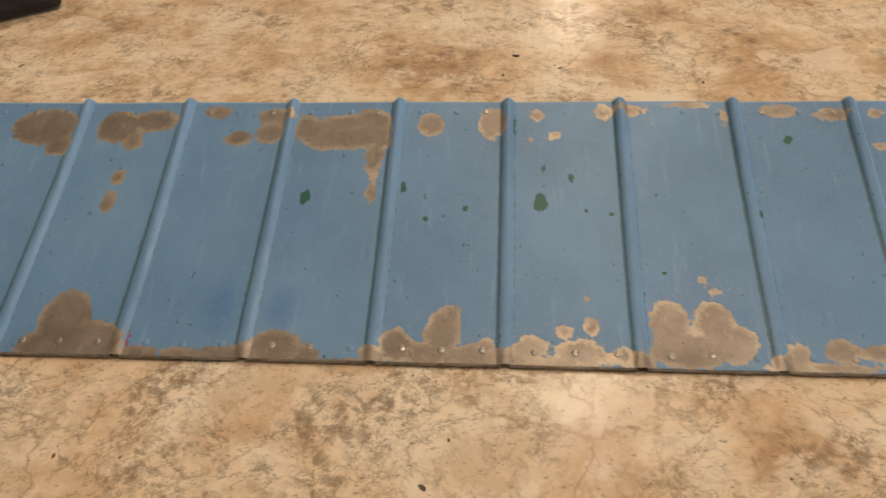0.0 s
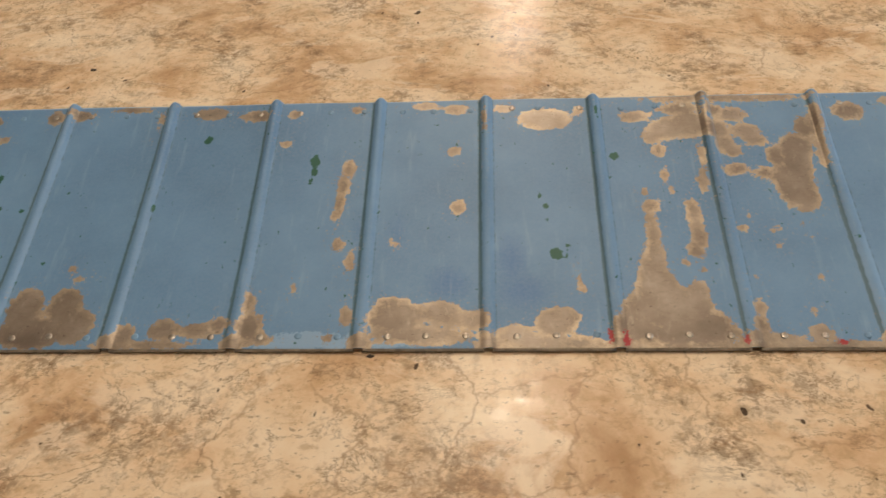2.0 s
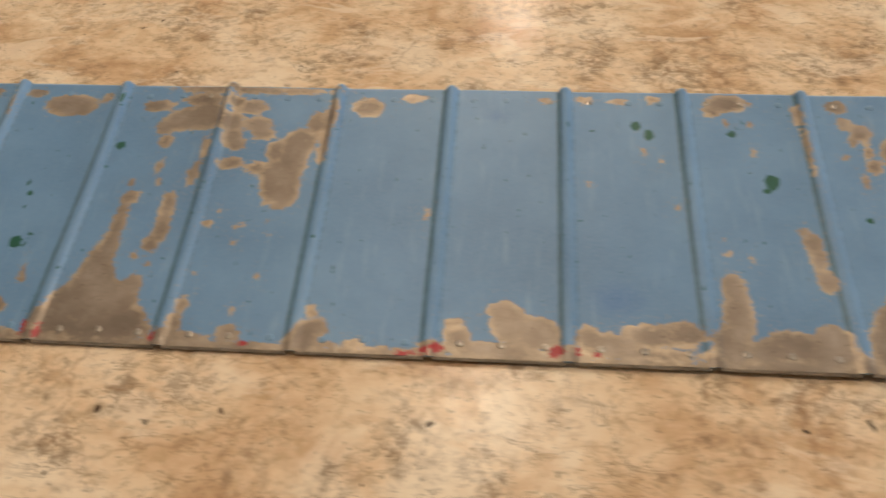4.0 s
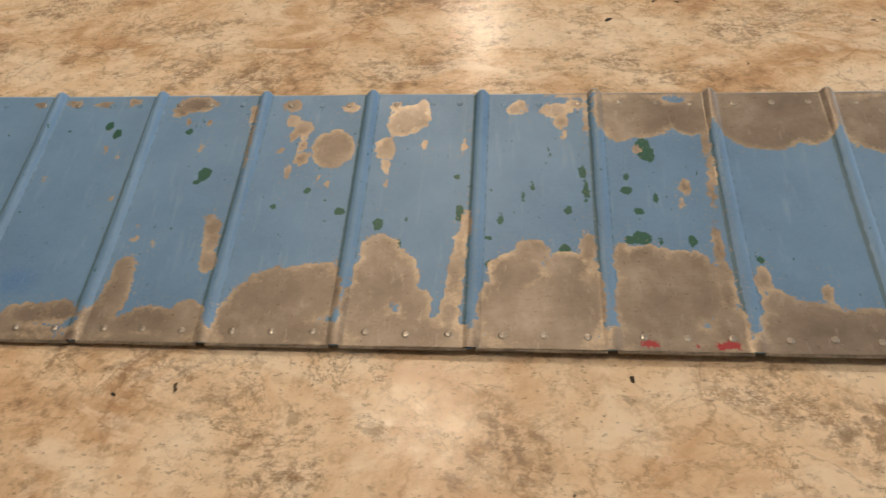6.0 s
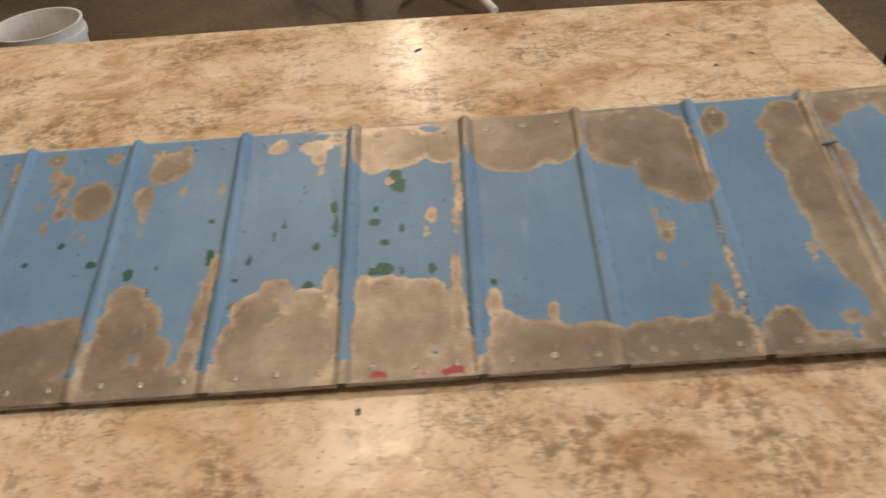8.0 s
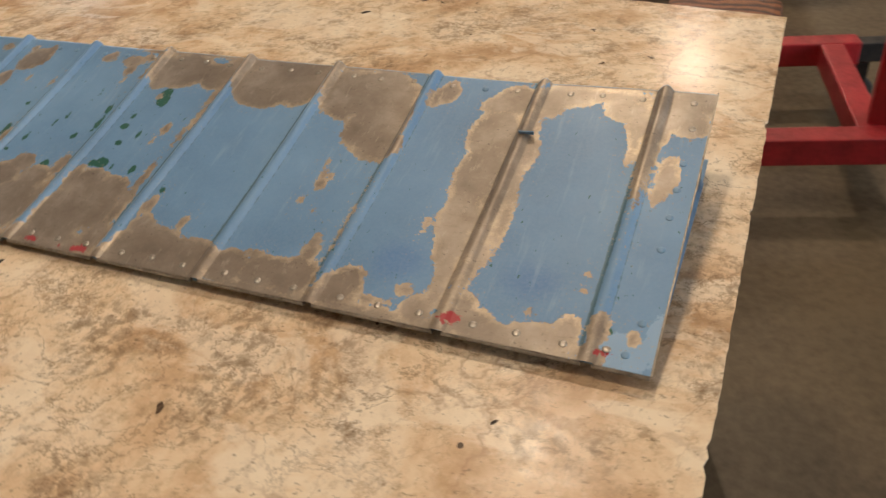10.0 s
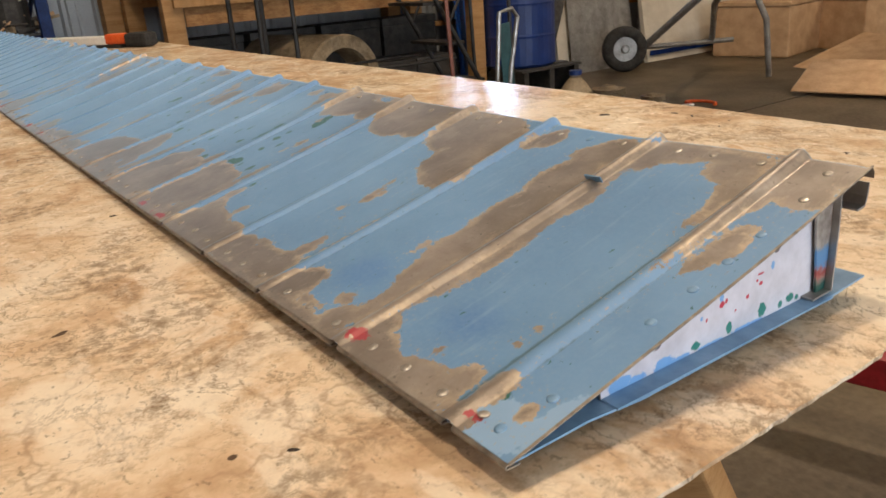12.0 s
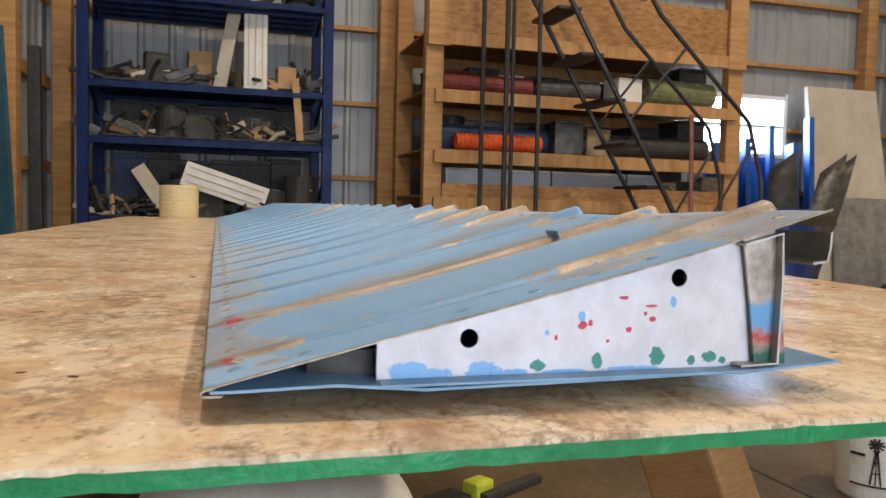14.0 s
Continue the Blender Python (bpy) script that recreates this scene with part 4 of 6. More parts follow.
def back_wall():
    """The wall with the window: four solid pieces round the opening, faced with ribbed metal."""
    wall = thing("wall_back", "pale ribbed metal wall between pine posts and girts", "wall")
    wall["kind"] = "structure"
    W = WIN
    for y0, y1, z0, z1 in ((Y0 - 0.09, W["y0"], FLOOR, TOP), (W["y1"], Y1, FLOOR, TOP), (W["y0"], W["y1"], FLOOR, W["z0"]), (W["y0"], W["y1"], W["z1"], TOP)):
        core = part("wall_core", box((0.06, y1 - y0, z1 - z0)), CLADDING, wall)
        core.matrix_basis = tilt(X0 - 0.06, (y0 + y1) / 2, (z0 + z1) / 2)
        face = ribbed(y1 - y0, z1 - z0, CLADDING, "wall_sheet", wall)
        face.matrix_basis = pose(X0 - 0.028, y0, z0, 0, 0, 90)
    for y in (-1.1, 1.33, 3.75, 6.22, 8.6, 11.0):
        stick((X0 + 0.07, y, FLOOR), (X0 + 0.07, y, TOP), 0.14, 0.13, LUMBER, "wall_post", wall, "rough pine post")
    for z in (-0.31, 0.30, 0.91, 1.52, 2.13, 2.74, 3.35):
        for a, b in zip((-1.1, 1.33, 3.75, 6.22, 8.6), (1.33, 3.75, 6.22, 8.6, 11.0)):
            if a == 3.75 and W["z0"] < z < W["z1"]:
                for p, q in ((a + 0.07, W["y0"]), (W["y1"], b - 0.07)):
                    stick((X0 + 0.02, p, z), (X0 + 0.02, q, z), 0.09, 0.038, LUMBER_Y, "wall_girt", wall, roll=0)
                continue
            stick((X0 + 0.02, a + 0.07, z), (X0 + 0.02, b - 0.07, z), 0.09, 0.038, LUMBER_Y, "wall_girt", wall)
    return wall


back_wall()
side = thing("wall_side", "pale ribbed metal wall with pine girts and posts", "wall")
side["kind"] = "structure"
core = part("wall_core", box((X1 - X0 + 0.03, 0.06, TOP - FLOOR)), CLADDING, side)
core.matrix_basis = tilt((X0 + X1) / 2 - 0.015, Y0 - 0.06, mid)
face = ribbed(X1 - X0, TOP - FLOOR, CLADDING, "wall_sheet", side)
face.matrix_basis = pose(X1, Y0 - 0.028, FLOOR, 0, 0, 180)
for x in (-2.3, 0.1, 2.5, 4.9):
    stick((x, Y0 + 0.03, FLOOR), (x, Y0 + 0.03, TOP), 0.13, 0.14, LUMBER, "wall_post", side)
for z in (-0.31, 0.30, 0.91, 1.52, 2.13):
    stick((X0 + 0.1, Y0 + 0.0, z), (4.8, Y0 + 0.0, z), 0.038, 0.09, LUMBER_Y, "wall_girt", side)
slab("wall_far", (X1 - X0 + 0.2, 0.1, TOP - FLOOR), ((X0 + X1) / 2, Y1 + 0.05, mid), BOUNCE_LINER, "unseen pale metal far wall that bounces light")
DOOR = dict(y0=-0.7, y1=3.5, z1=2.3)
for n, (y0, y1, z0) in enumerate(((Y0 - 0.1, DOOR["y0"], FLOOR), (DOOR["y1"], Y1 + 0.1, FLOOR), (DOOR["y0"], DOOR["y1"], DOOR["z1"]))):
    slab("wall_end", (0.1, y1 - y0, TOP - z0), (X1 + 0.05, (y0 + y1) / 2, (TOP + z0) / 2), BOUNCE_LINER, "unseen pale metal end wall bouncing light beside an open overhead door")
outside = part("backdrop", box((0.02, 9.0, 5.0)), DAY_YARD)
outside.matrix_basis = tilt(X1 + 2.2, 1.4, 1.0)
tagged(outside, "bright overcast yard outside the open door", "backdrop", kind="structure")

# window: frame, panes and the bright day outside
window = thing("window_1", "small bright daylit window in the metal wall", "window", (X0 - 0.03, (WIN["y0"] + WIN["y1"]) / 2, WIN["z0"]))
window["kind"] = "structure"
WHITE = worn("white_paint", (0.68, 0.67, 0.64), (0.82, 0.81, 0.78), 0.45, 0, 8, bump=0.05)
w, h = WIN["y1"] - WIN["y0"], WIN["z1"] - WIN["z0"]
for y, z, sy, sz in ((0, 0.02, w, 0.04), (0, h - 0.02, w, 0.04), (-w / 2 + 0.02, h / 2, 0.04, h - 0.082), (w / 2 - 0.02, h / 2, 0.04, h - 0.082), (0, h * 0.5, w - 0.082, 0.03)):
    ob = part("window_frame", box((0.07, sy, sz), None, 0.004), WHITE, window)
    ob.matrix_basis = tilt(0, y, z)
GLASS, b = material("window_glass", (0.95, 0.97, 1.0), 0.02)
b.inputs["Transmission Weight"].default_value = 1.0
pane = part("pane", box((0.006, w - 0.084, h - 0.084)), GLASS, window, "clear glass")
pane.matrix_basis = tilt(-0.01, 0, h / 2)
pane.visible_shadow = False
DAY, b = material("daylight_outside", (0.6, 0.75, 1.0), 1.0)
b.inputs["Emission Color"].default_value = (0.62, 0.80, 1.0, 1)
b.inputs["Emission Strength"].default_value = 22.0
day = part("backdrop", box((0.02, 4.2, 2.6)), DAY)
day.matrix_basis = tilt(X0 - 0.9, 5.0, 0.9)
tagged(day, "bright overcast daylight outside the window", "backdrop", kind="structure")


def high_bay_or_fill(place):
    ob = thing("high_bay_or_fill_lamp", "round high-bay shop lamp or added fill lamp hanging from the ceiling", "lamp", place)
    part("shade", lathe([(0.07, 0.30), (0.10, 0.27), (0.24, 0.02), (0.245, 0.02), (0.105, 0.285), (0.07, 0.31)], 28, cap=False), ALU, ob)
    part("hanger", pipe([(0, 0, 0.29), (0, 0, TOP - place[2])], 0.012), DARK, ob)
    return ob


# the last two fixtures only dress the added fill lamps
for place in HIGH_BAYS_AND_FILLS:
    high_bay_or_fill(place)

# ---- more materials ----
RACK_BLUE = worn("blue_rack_paint", (0.001, 0.007, 0.045), (0.003, 0.022, 0.115), 0.45, 0, 10)
RACK_BLUE.node_tree.nodes["Principled BSDF"].inputs["Specular IOR Level"].default_value = 0.2
BARREL_BLUE = worn("blue_plastic", (0.004, 0.018, 0.10), (0.008, 0.035, 0.17), 0.38, 0, 6, bump=0.05)
BLACK = worn("black_paint", (0.010, 0.010, 0.010), (0.03, 0.028, 0.026), 0.45, 0.2, 20)
RUBBER = worn("black_rubber", (0.012, 0.011, 0.010), (0.035, 0.032, 0.028), 0.8, 0, 20)
RED = worn("red_machine_paint", (0.22, 0.008, 0.012), (0.40, 0.02, 0.025), 0.4, 0, 12)
ORANGE = worn("orange_plastic", (0.60, 0.07, 0.012), (0.80, 0.13, 0.02), 0.5, 0, 20)
CREAM = worn("cream_tape", (0.60, 0.48, 0.26), (0.74, 0.63, 0.38), 0.35, 0, 30, (1, 1, 6))
PLASTIC = worn("white_plastic", (0.62, 0.60, 0.55), (0.80, 0.78, 0.73), 0.4, 0, 9, bump=0.05)
FOAM = worn("white_foam_board", (0.45, 0.39, 0.30), (0.58, 0.52, 0.42), 0.7, 0, 5, bump=0.1)
CARD = worn("brown_cardboard", (0.36, 0.21, 0.10), (0.52, 0.33, 0.18), 0.8, 0, 8)
STEEL = worn("grey_steel", (0.20, 0.19, 0.18), (0.38, 0.37, 0.35), 0.38, 0.7, 9)
JUNK = [worn("grey_junk", (0.035, 0.035, 0.037), (0.11, 0.11, 0.115), 0.5, 0.3, 14), worn("tan_junk", (0.15, 0.105, 0.058), (0.33, 0.25, 0.155), 0.7, 0, 14),
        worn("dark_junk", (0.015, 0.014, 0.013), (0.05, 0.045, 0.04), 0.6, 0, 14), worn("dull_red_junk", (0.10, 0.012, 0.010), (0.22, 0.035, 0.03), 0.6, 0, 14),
        worn("olive_junk", (0.10, 0.12, 0.05), (0.20, 0.22, 0.10), 0.75, 0, 14), STEEL, PLASTIC, worn("navy_junk", (0.02, 0.035, 0.08), (0.05, 0.08, 0.16), 0.6, 0, 14)]

# ---- under and round the table ----
def sawhorse(place, group="sawhorses under the table"):
    ob = thing("sawhorse", "rough pine sawhorse carrying the table", "sawhorse", place, 0, group)
    stick((0, -0.36, 0.8175), (0, 0.52, 0.8175), 0.089, 0.12, LUMBER_Y, "top_rail", ob)
    for a, b in (((0.09, 0.447), (0.46, 0.612)), ((0.14, -0.25), (0.51, -0.38)), ((0.0, -0.25), (0.30, -0.36)), ((0.0, -0.30), (-0.375, -0.40))):
        stick((*a, 0.87), (*b, 0.0), 0.06, 0.085, LUMBER, "leg", ob)
    return ob


for x in (1.875, -0.85):
    sawhorse((x, 0.0, FLOOR))


def figured_wood():
    """Red-brown timber with bold growth rings that swirl round knots."""
    m, b = material("figured_brown_timber", (0.2, 0.08, 0.03), 0.55)
    at = coords(m, (1.0, 1.0, 0.28))
    warp = grain(m, at, 9.0, 3, 0.5, 0.6)
    rings = node(m, "TexWave", Scale=16.0, Distortion=9.0, Detail=3.0)
    rings.bands_direction = "Y"
    rings.inputs["Detail Scale"].default_value = 1.1
    wire(m, at, rings.inputs["Vector"])
    tone = maths(m, "ADD", maths(m, "MULTIPLY", rings.outputs[1], 0.6), maths(m, "MULTIPLY", warp, 0.4))
    base = ramp(m, tone, [(0.20, (0.045, 0.013, 0.005)), (0.42, (0.14, 0.045, 0.015)), (0.75, (0.26, 0.095, 0.033))])
    fibre = grain(m, coords(m, (1, 1, 0.06)), 160.0, 4, 0.6)
    base = blend(m, ramp(m, fibre, [(0.5, 0.0), (0.72, 0.5)]), base, (0.06, 0.02, 0.008))
    wire(m, base, b.inputs["Base Color"])
    relief(m, b, fibre, 0.3, 0.002)
    return m


post = thing("timber_post", "dark brown knotty timber post beside the table end", "post", (2.40, 0.68, FLOOR))
stick((0, 0, 0), (0, 0, -FLOOR - 0.016), 0.145, 0.145, figured_wood(), "post_body", post)

bucket = thing("plastic_bucket", "white plastic bucket with dark printed marks, standing on floor", "bucket", (0.54, 2.26, FLOOR), 64)
part("shell", lathe([(0.125, 0.0), (0.130, 0.01), (0.148, 0.31), (0.156, 0.315), (0.156, 0.335), (0.148, 0.337), (0.152, 0.365), (0.155, 0.37), (0.145, 0.37), (0.140, 0.33), (0.122, 0.012), (0.02, 0.010)], 32, cap=True), PLASTIC, bucket, smooth=False)
part("bail", pipe([(0.157 * math.cos(a), 0.157 * math.sin(a), 0.335 - 0.13 * math.sin(max(0, a - 0)) * 1.0) for a in np.linspace(0, math.pi, 18)], 0.0022, 6), STEEL, bucket, "thin wire handle")


def on_bucket(a, z, out=0.0015):
    r = 0.1300 + 0.018 * (z - 0.01) / 0.30 + out
    return (r * math.cos(radians(a)), r * math.sin(radians(a)), z)


for a0, z0, a1, z1, r in ((243, 0.065, 249, 0.185, 0.0028), (257, 0.065, 251, 0.185, 0.0028), (246, 0.105, 254, 0.105, 0.002), (247, 0.145, 253, 0.145, 0.002), (250, 0.065, 250, 0.180, 0.0016)):
    part("printed_mark", pipe([on_bucket(a0 + (a1 - a0) * k / 4, z0 + (z1 - z0) * k / 4) for k in range(5)], r, 5), BLACK, bucket, "dark printed mark")
for k in range(10):
    t = k * math.tau / 10
    part("printed_mark", pipe([on_bucket(250, 0.205), on_bucket(250 + 10 * math.cos(t), 0.205 + 0.024 * math.sin(t))], 0.0036, 5), BLACK, bucket)
for a, z, w, h in ((278, 0.135, 0.030, 0.034), (226, 0.165, 0.050, 0.010)):
    mark = part("printed_mark", box((0.003, w, h), None, 0.001), BLACK, bucket, "dark printed mark")
    mark.matrix_basis = Matrix.Translation(on_bucket(a, z)) @ pose(0, 0, 0, 0, -3, a)
for a0, a1 in ((215, 280), (284, 300)):
    part("band", pipe([on_bucket(a0 + (a1 - a0) * k / 12, 0.058) for k in range(13)], 0.0035, 5), BLACK, bucket, "dark printed band")


def tape_roll(place):
    ob = thing("tape_roll", "wide cream-coloured tape roll standing on the table", "tape roll", place)
    part("tape", lathe([(0.050, 0.0), (0.084, 0.0), (0.086, 0.004), (0.086, 0.072), (0.084, 0.0745), (0.086, 0.077), (0.086, 0.143), (0.084, 0.147), (0.050, 0.147), (0.050, 0.0)], 36, cap=False), CREAM, ob, smooth=False)
    part("core", lathe([(0.046, 0.001), (0.0495, 0.001), (0.0495, 0.146), (0.046, 0.146), (0.046, 0.001)], 28, cap=False), CARD, ob, "cardboard core")


tape_roll((-1.06, -0.165, 0.0))

tool = thing("hand_saw", "saw with white blade cover and orange-black handle lying on table", "saw", (-0.55, 0.445, 0.0), -58)
part("blade_cover", box((0.05, 0.42, 0.030), tilt(0, -0.03, 0.026), 0.005), PLASTIC, tool, "white blade cover")
part("handle", box((0.05, 0.10, 0.036), tilt(0, 0.225, 0.030), 0.010), ORANGE, tool, "orange handle")
part("grip", box((0.065, 0.10, 0.048), tilt(0.004, 0.325, 0.0262), 0.014), RUBBER, tool, "black rubber grip")
part("rest", box((0.05, 0.4, 0.012), tilt(0, 0.05, 0.006), 0.001), DARK, tool)


def chip(x, y, size, mat, turn):
    """A flat ragged flake lying on the table."""
    ob = thing("debris_flake", "small dark flake of debris lying on the table", "debris", (x, y, 0.0), turn, "flakes on the table")
    bm = bmesh.new()
    n = 9
    ring = [(size * rng_chip.uniform(0.6, 1.1) * math.cos(a), size * rng_chip.uniform(0.3, 0.55) * math.sin(a)) for a in np.arange(n) * math.tau / n]
    low = [bm.verts.new((p, q, 0.0)) for p, q in ring]
    high = [bm.verts.new((p * 0.8, q * 0.8, size * 0.16)) for p, q in ring]
    bm.faces.new(low[::-1])
    bm.faces.new(high)
    for i in range(n):
        j = (i + 1) % n
        bm.faces.new((low[i], low[j], high[j], high[i]))
    part("flake", bm, mat, ob)


rng_chip = random.Random(8)
FLAKE = worn("dark_flake", (0.02, 0.013, 0.008), (0.06, 0.04, 0.025), 0.8, 0, 200)
for x, y, size in ((1.947, 0.576, 0.0075), (0.408, 0.471, 0.006), (0.459, 0.442, 0.0035), (1.912, -0.019, 0.0045), (2.011, 0.633, 0.005), (2.04, 0.63, 0.004), (0.81, -0.004, 0.004), (0.909, 0.536, 0.004), (2.10, 0.60, 0.003), (2.359, -0.053, 0.003), (1.55, -0.045, 0.003)):
    chip(x, y, size, FLAKE, rng_chip.uniform(0, 180))
wire_scrap = thing("wire_scrap", "thin bent wire scrap lying on the table", "wire", (1.78, 0.37, 0.0))
part("wire", pipe([(-0.030, -0.018, 0.0006), (0.0, -0.006, 0.0006), (0.014, 0.004, 0.0006), (0.017, 0.022, 0.0006)], 0.0005, 5), FLAKE, wire_scrap)

def rounded_shell(half, power, m):
    """A closed moulded form between a box and an egg."""
    bm = bmesh.new()
    bmesh.ops.create_uvsphere(bm, u_segments=40, v_segments=24, radius=1.0)
    for v in bm.verts:
        c = v.co
        k = (abs(c.x) ** power + abs(c.y) ** power + abs(c.z) ** power) ** (-1 / power)
        v.co = m @ Vector((c.x * k * half[0], c.y * k * half[1], c.z * k * half[2]))
    return bm


seat = thing("moulded_plastic_shell", "large white moulded plastic shells lying nested under the table", "plastic shell", (1.02, 0.16, FLOOR))
part("shell", rounded_shell((0.20, 0.31, 0.19), 4.5, tilt(-0.06, -0.02, 0.19)), PLASTIC, seat, smooth=True)
part("cover", rounded_shell((0.18, 0.25, 0.16), 4.0, tilt(0.33, 0.05, 0.19) @ pose(0, 0, 0, 17, 0, 0)), PLASTIC, seat, "white plastic cover tilted against the shell", smooth=True)
# a black solid on the cover stands for the dark inside of its hole
part("opening", rounded_shell((0.09, 0.10, 0.06), 2.4, tilt(0.43, 0.09, 0.315) @ pose(0, 0, 0, 17, 25, 0)), RUBBER, seat, "black solid in place of the shaded round opening", smooth=True)

glove = thing("work_light", "small yellow-green and black work light on the floor", "work light", (0.27, 0.86, FLOOR), 30)
YELLOW = worn("yellow_green_plastic", (0.40, 0.48, 0.03), (0.62, 0.70, 0.06), 0.45, 0, 20)
part("body", box((0.07, 0.09, 0.06), tilt(0, 0, 0.03), 0.012), YELLOW, glove, "yellow-green body")
part("arm", box((0.04, 0.30, 0.03), tilt(0.05, 0.12, 0.015), 0.008), JUNK[2], glove, "black arm")
part("foot", box((0.10, 0.20, 0.02), tilt(-0.04, -0.14, 0.01), 0.006), JUNK[2], glove)


NAVY = worn("navy_blanket", (0.012, 0.03, 0.07), (0.05, 0.11, 0.20), 0.9, 0, 12)


def wire_crate(place, turn):
    """A folding wire dog crate with a tray inside."""
    ob = thing("wire_dog_crate", "black wire dog crate with a blue blanket on its tray", "dog crate", place, turn)
    L, W, H = 0.92, 0.58, 0.43
    for z in (0.02, 0.16, 0.30, H):
        part("rail", pipe([(0, 0, z), (L, 0, z), (L, W, z), (0, W, z), (0, 0, z)], 0.0042, 6), BLACK, ob)
    for x in np.linspace(0, L, 25):
        for y in (0.0, W):
            part("bar", pipe([(x, y, 0.02), (x, y, H)], 0.0022 if 0 < x < L else 0.0045, 5), BLACK, ob)
        part("bar", pipe([(x, 0, H), (x, W, H)], 0.0022, 5), BLACK, ob)
    for y in np.linspace(0, W, 15)[1:-1]:
        for x in (0.0, L):
            part("bar", pipe([(x, y, 0.02), (x, y, H)], 0.0022, 5), BLACK, ob)
    for x in np.linspace(0.15, L - 0.15, 4):
        part("bar", pipe([(x, 0, H + 0.003), (x, W, H + 0.003)], 0.003, 5), BLACK, ob)
    part("tray", box((L - 0.04, W - 0.04, 0.03), tilt(L / 2, W / 2, 0.018), 0.006), RUBBER, ob, "black plastic tray")
    bm = bmesh.new()
    bmesh.ops.create_grid(bm, x_segments=24, y_segments=16, size=0.5, matrix=tilt(L / 2, W / 2, 0.05) @ Matrix.Diagonal((L - 0.12, W - 0.10, 1, 1)))
    for v in bm.verts:
        v.co.z += 0.03 * noise.noise(v.co * 7) + 0.012 * noise.noise(v.co * 21)
    part("blanket", bm, NAVY, ob, "crumpled blue blanket", smooth=True)
    return ob


wire_crate((3.06, 1.42, FLOOR), -55)
basket = thing("plastic_basket", "black ribbed plastic basket standing on the dog crate", "basket", tuple(pose(3.06, 1.42, FLOOR + 0.437, 0, 0, -55) @ Vector((0.17, 0.20, 0.0))), -55)
part("shell", lathe([(0.24, 0.0), (0.25, 0.01), (0.29, 0.24), (0.30, 0.245), (0.30, 0.26), (0.28, 0.26), (0.235, 0.015), (0.01, 0.012)], 4, m=pose(0, 0, 0, 0, 0, 45)), RUBBER, basket)
for k in range(4):
    for d in np.linspace(-0.15, 0.15, 6):
        rib = part("rib", box((0.006, 0.012, 0.21), tilt(0.190, d, 0.125) @ pose(0, 0, 0, 0, 8, 0), 0.001), BLACK, basket)
        rib.matrix_basis = pose(0, 0, 0, 0, 0, 90 * k)


def engine_hoist():
    """A red folding shop crane: legs of square tube on casters, black tube ends and a mast."""
    ob = thing("engine_hoist", "red folding shop crane on casters with black tube ends", "shop crane", (0, 0, FLOOR))
    for a, b in (((1.78, 1.42, 0.20), (2.86, 1.72, 0.20)), ((1.70, 2.05, 0.20), (2.70, 2.32, 0.20))):
        a, b = Vector(a), Vector(b)
        way = (b - a).normalized()
        stick(a, b, 0.075, 0.075, RED, "leg", ob)
        for end, s in ((a, -1), (b, 1)):
            stick(end + s * way * 0.13, end - s * way * 0.04, 0.062, 0.062, BLACK, "tube_end", ob, "black square tube end")
            if s < 0:
                continue
            c = end + s * way * 0.02
            caster = part("caster", lathe([(0.018, -0.018), (0.050, -0.018), (0.055, -0.012), (0.055, 0.012), (0.050, 0.018), (0.018, 0.018)], 20, m=tilt(c.x, c.y, 0.055) @ pose(0, 0, 0, 90, 0, 25)), RUBBER, ob)
            part("fork", box((0.05, 0.045, 0.10), tilt(c.x, c.y, 0.115), 0.004), BLACK, caster)
    stick((2.73, 1.70, 0.20), (2.62, 2.28, 0.20), 0.07, 0.07, RED, "cross_tube", ob)
    stick((2.74, 1.76, 0.2), (2.74, 1.76, 1.5), 0.05, 0.05, RED, "mast", ob)
    return ob


engine_hoist()

cord = thing("extension_cord", "orange extension cord trailing over the floor", "cord", (0, 0, FLOOR))
part("cable", pipe([(2.62 + 0.9 * t, 0.60 + 0.25 * t + 0.05 * math.sin(6 * t), 0.006) for t in np.linspace(0, 1.6, 30)], 0.0045, 6), ORANGE, cord)

stool = thing("folding_chair", "pale metal folding chair lying tilted on the floor", "chair", (1.55, 2.95, FLOOR), 0)
for a, b in (((-0.32, 0.42, 0.02), (0.06, -0.06, 0.46)), ((-0.02, 0.50, 0.02), (0.02, -0.02, 0.46)), ((0.25, 0.45, 0.30), (0.62, -0.12, 0.06)), ((0.0, -0.05, 0.46), (0.30, 0.42, 0.30))):
    part("tube", pipe([a, ((a[0] + b[0]) / 2, (a[1] + b[1]) / 2, (a[2] + b[2]) / 2), b], 0.019, 10), PLASTIC, stool)
chest = thing("tool_chest", "dark red rolling tool chest with metal drawer pulls", "tool chest", (2.10, 3.55, FLOOR), 4)
part("body", box((0.75, 0.45, 0.78), tilt(0, 0, 0.49), 0.008), RED, chest)
for z in (0.24, 0.42, 0.58, 0.73):
    drawer = part("drawer", box((0.69, 0.012, 0.14), tilt(0, -0.232, z), 0.003), RED, chest)
    part("pull", box((0.60, 0.012, 0.018), tilt(0, -0.243, z + 0.045), 0.003), STEEL, drawer, "steel drawer pull")
for x in (-0.30, 0.30):
    for y in (-0.15, 0.15):
        part("caster", lathe([(0.02, -0.015), (0.05, -0.015), (0.05, 0.015), (0.02, 0.015)], 16, m=tilt(x, y, 0.05) @ pose(0, 0, 0, 90, 0, 0)), RUBBER, chest)
        part("caster_fork", box((0.045, 0.045, 0.05), tilt(x, y, 0.085), 0.004), STEEL, chest)

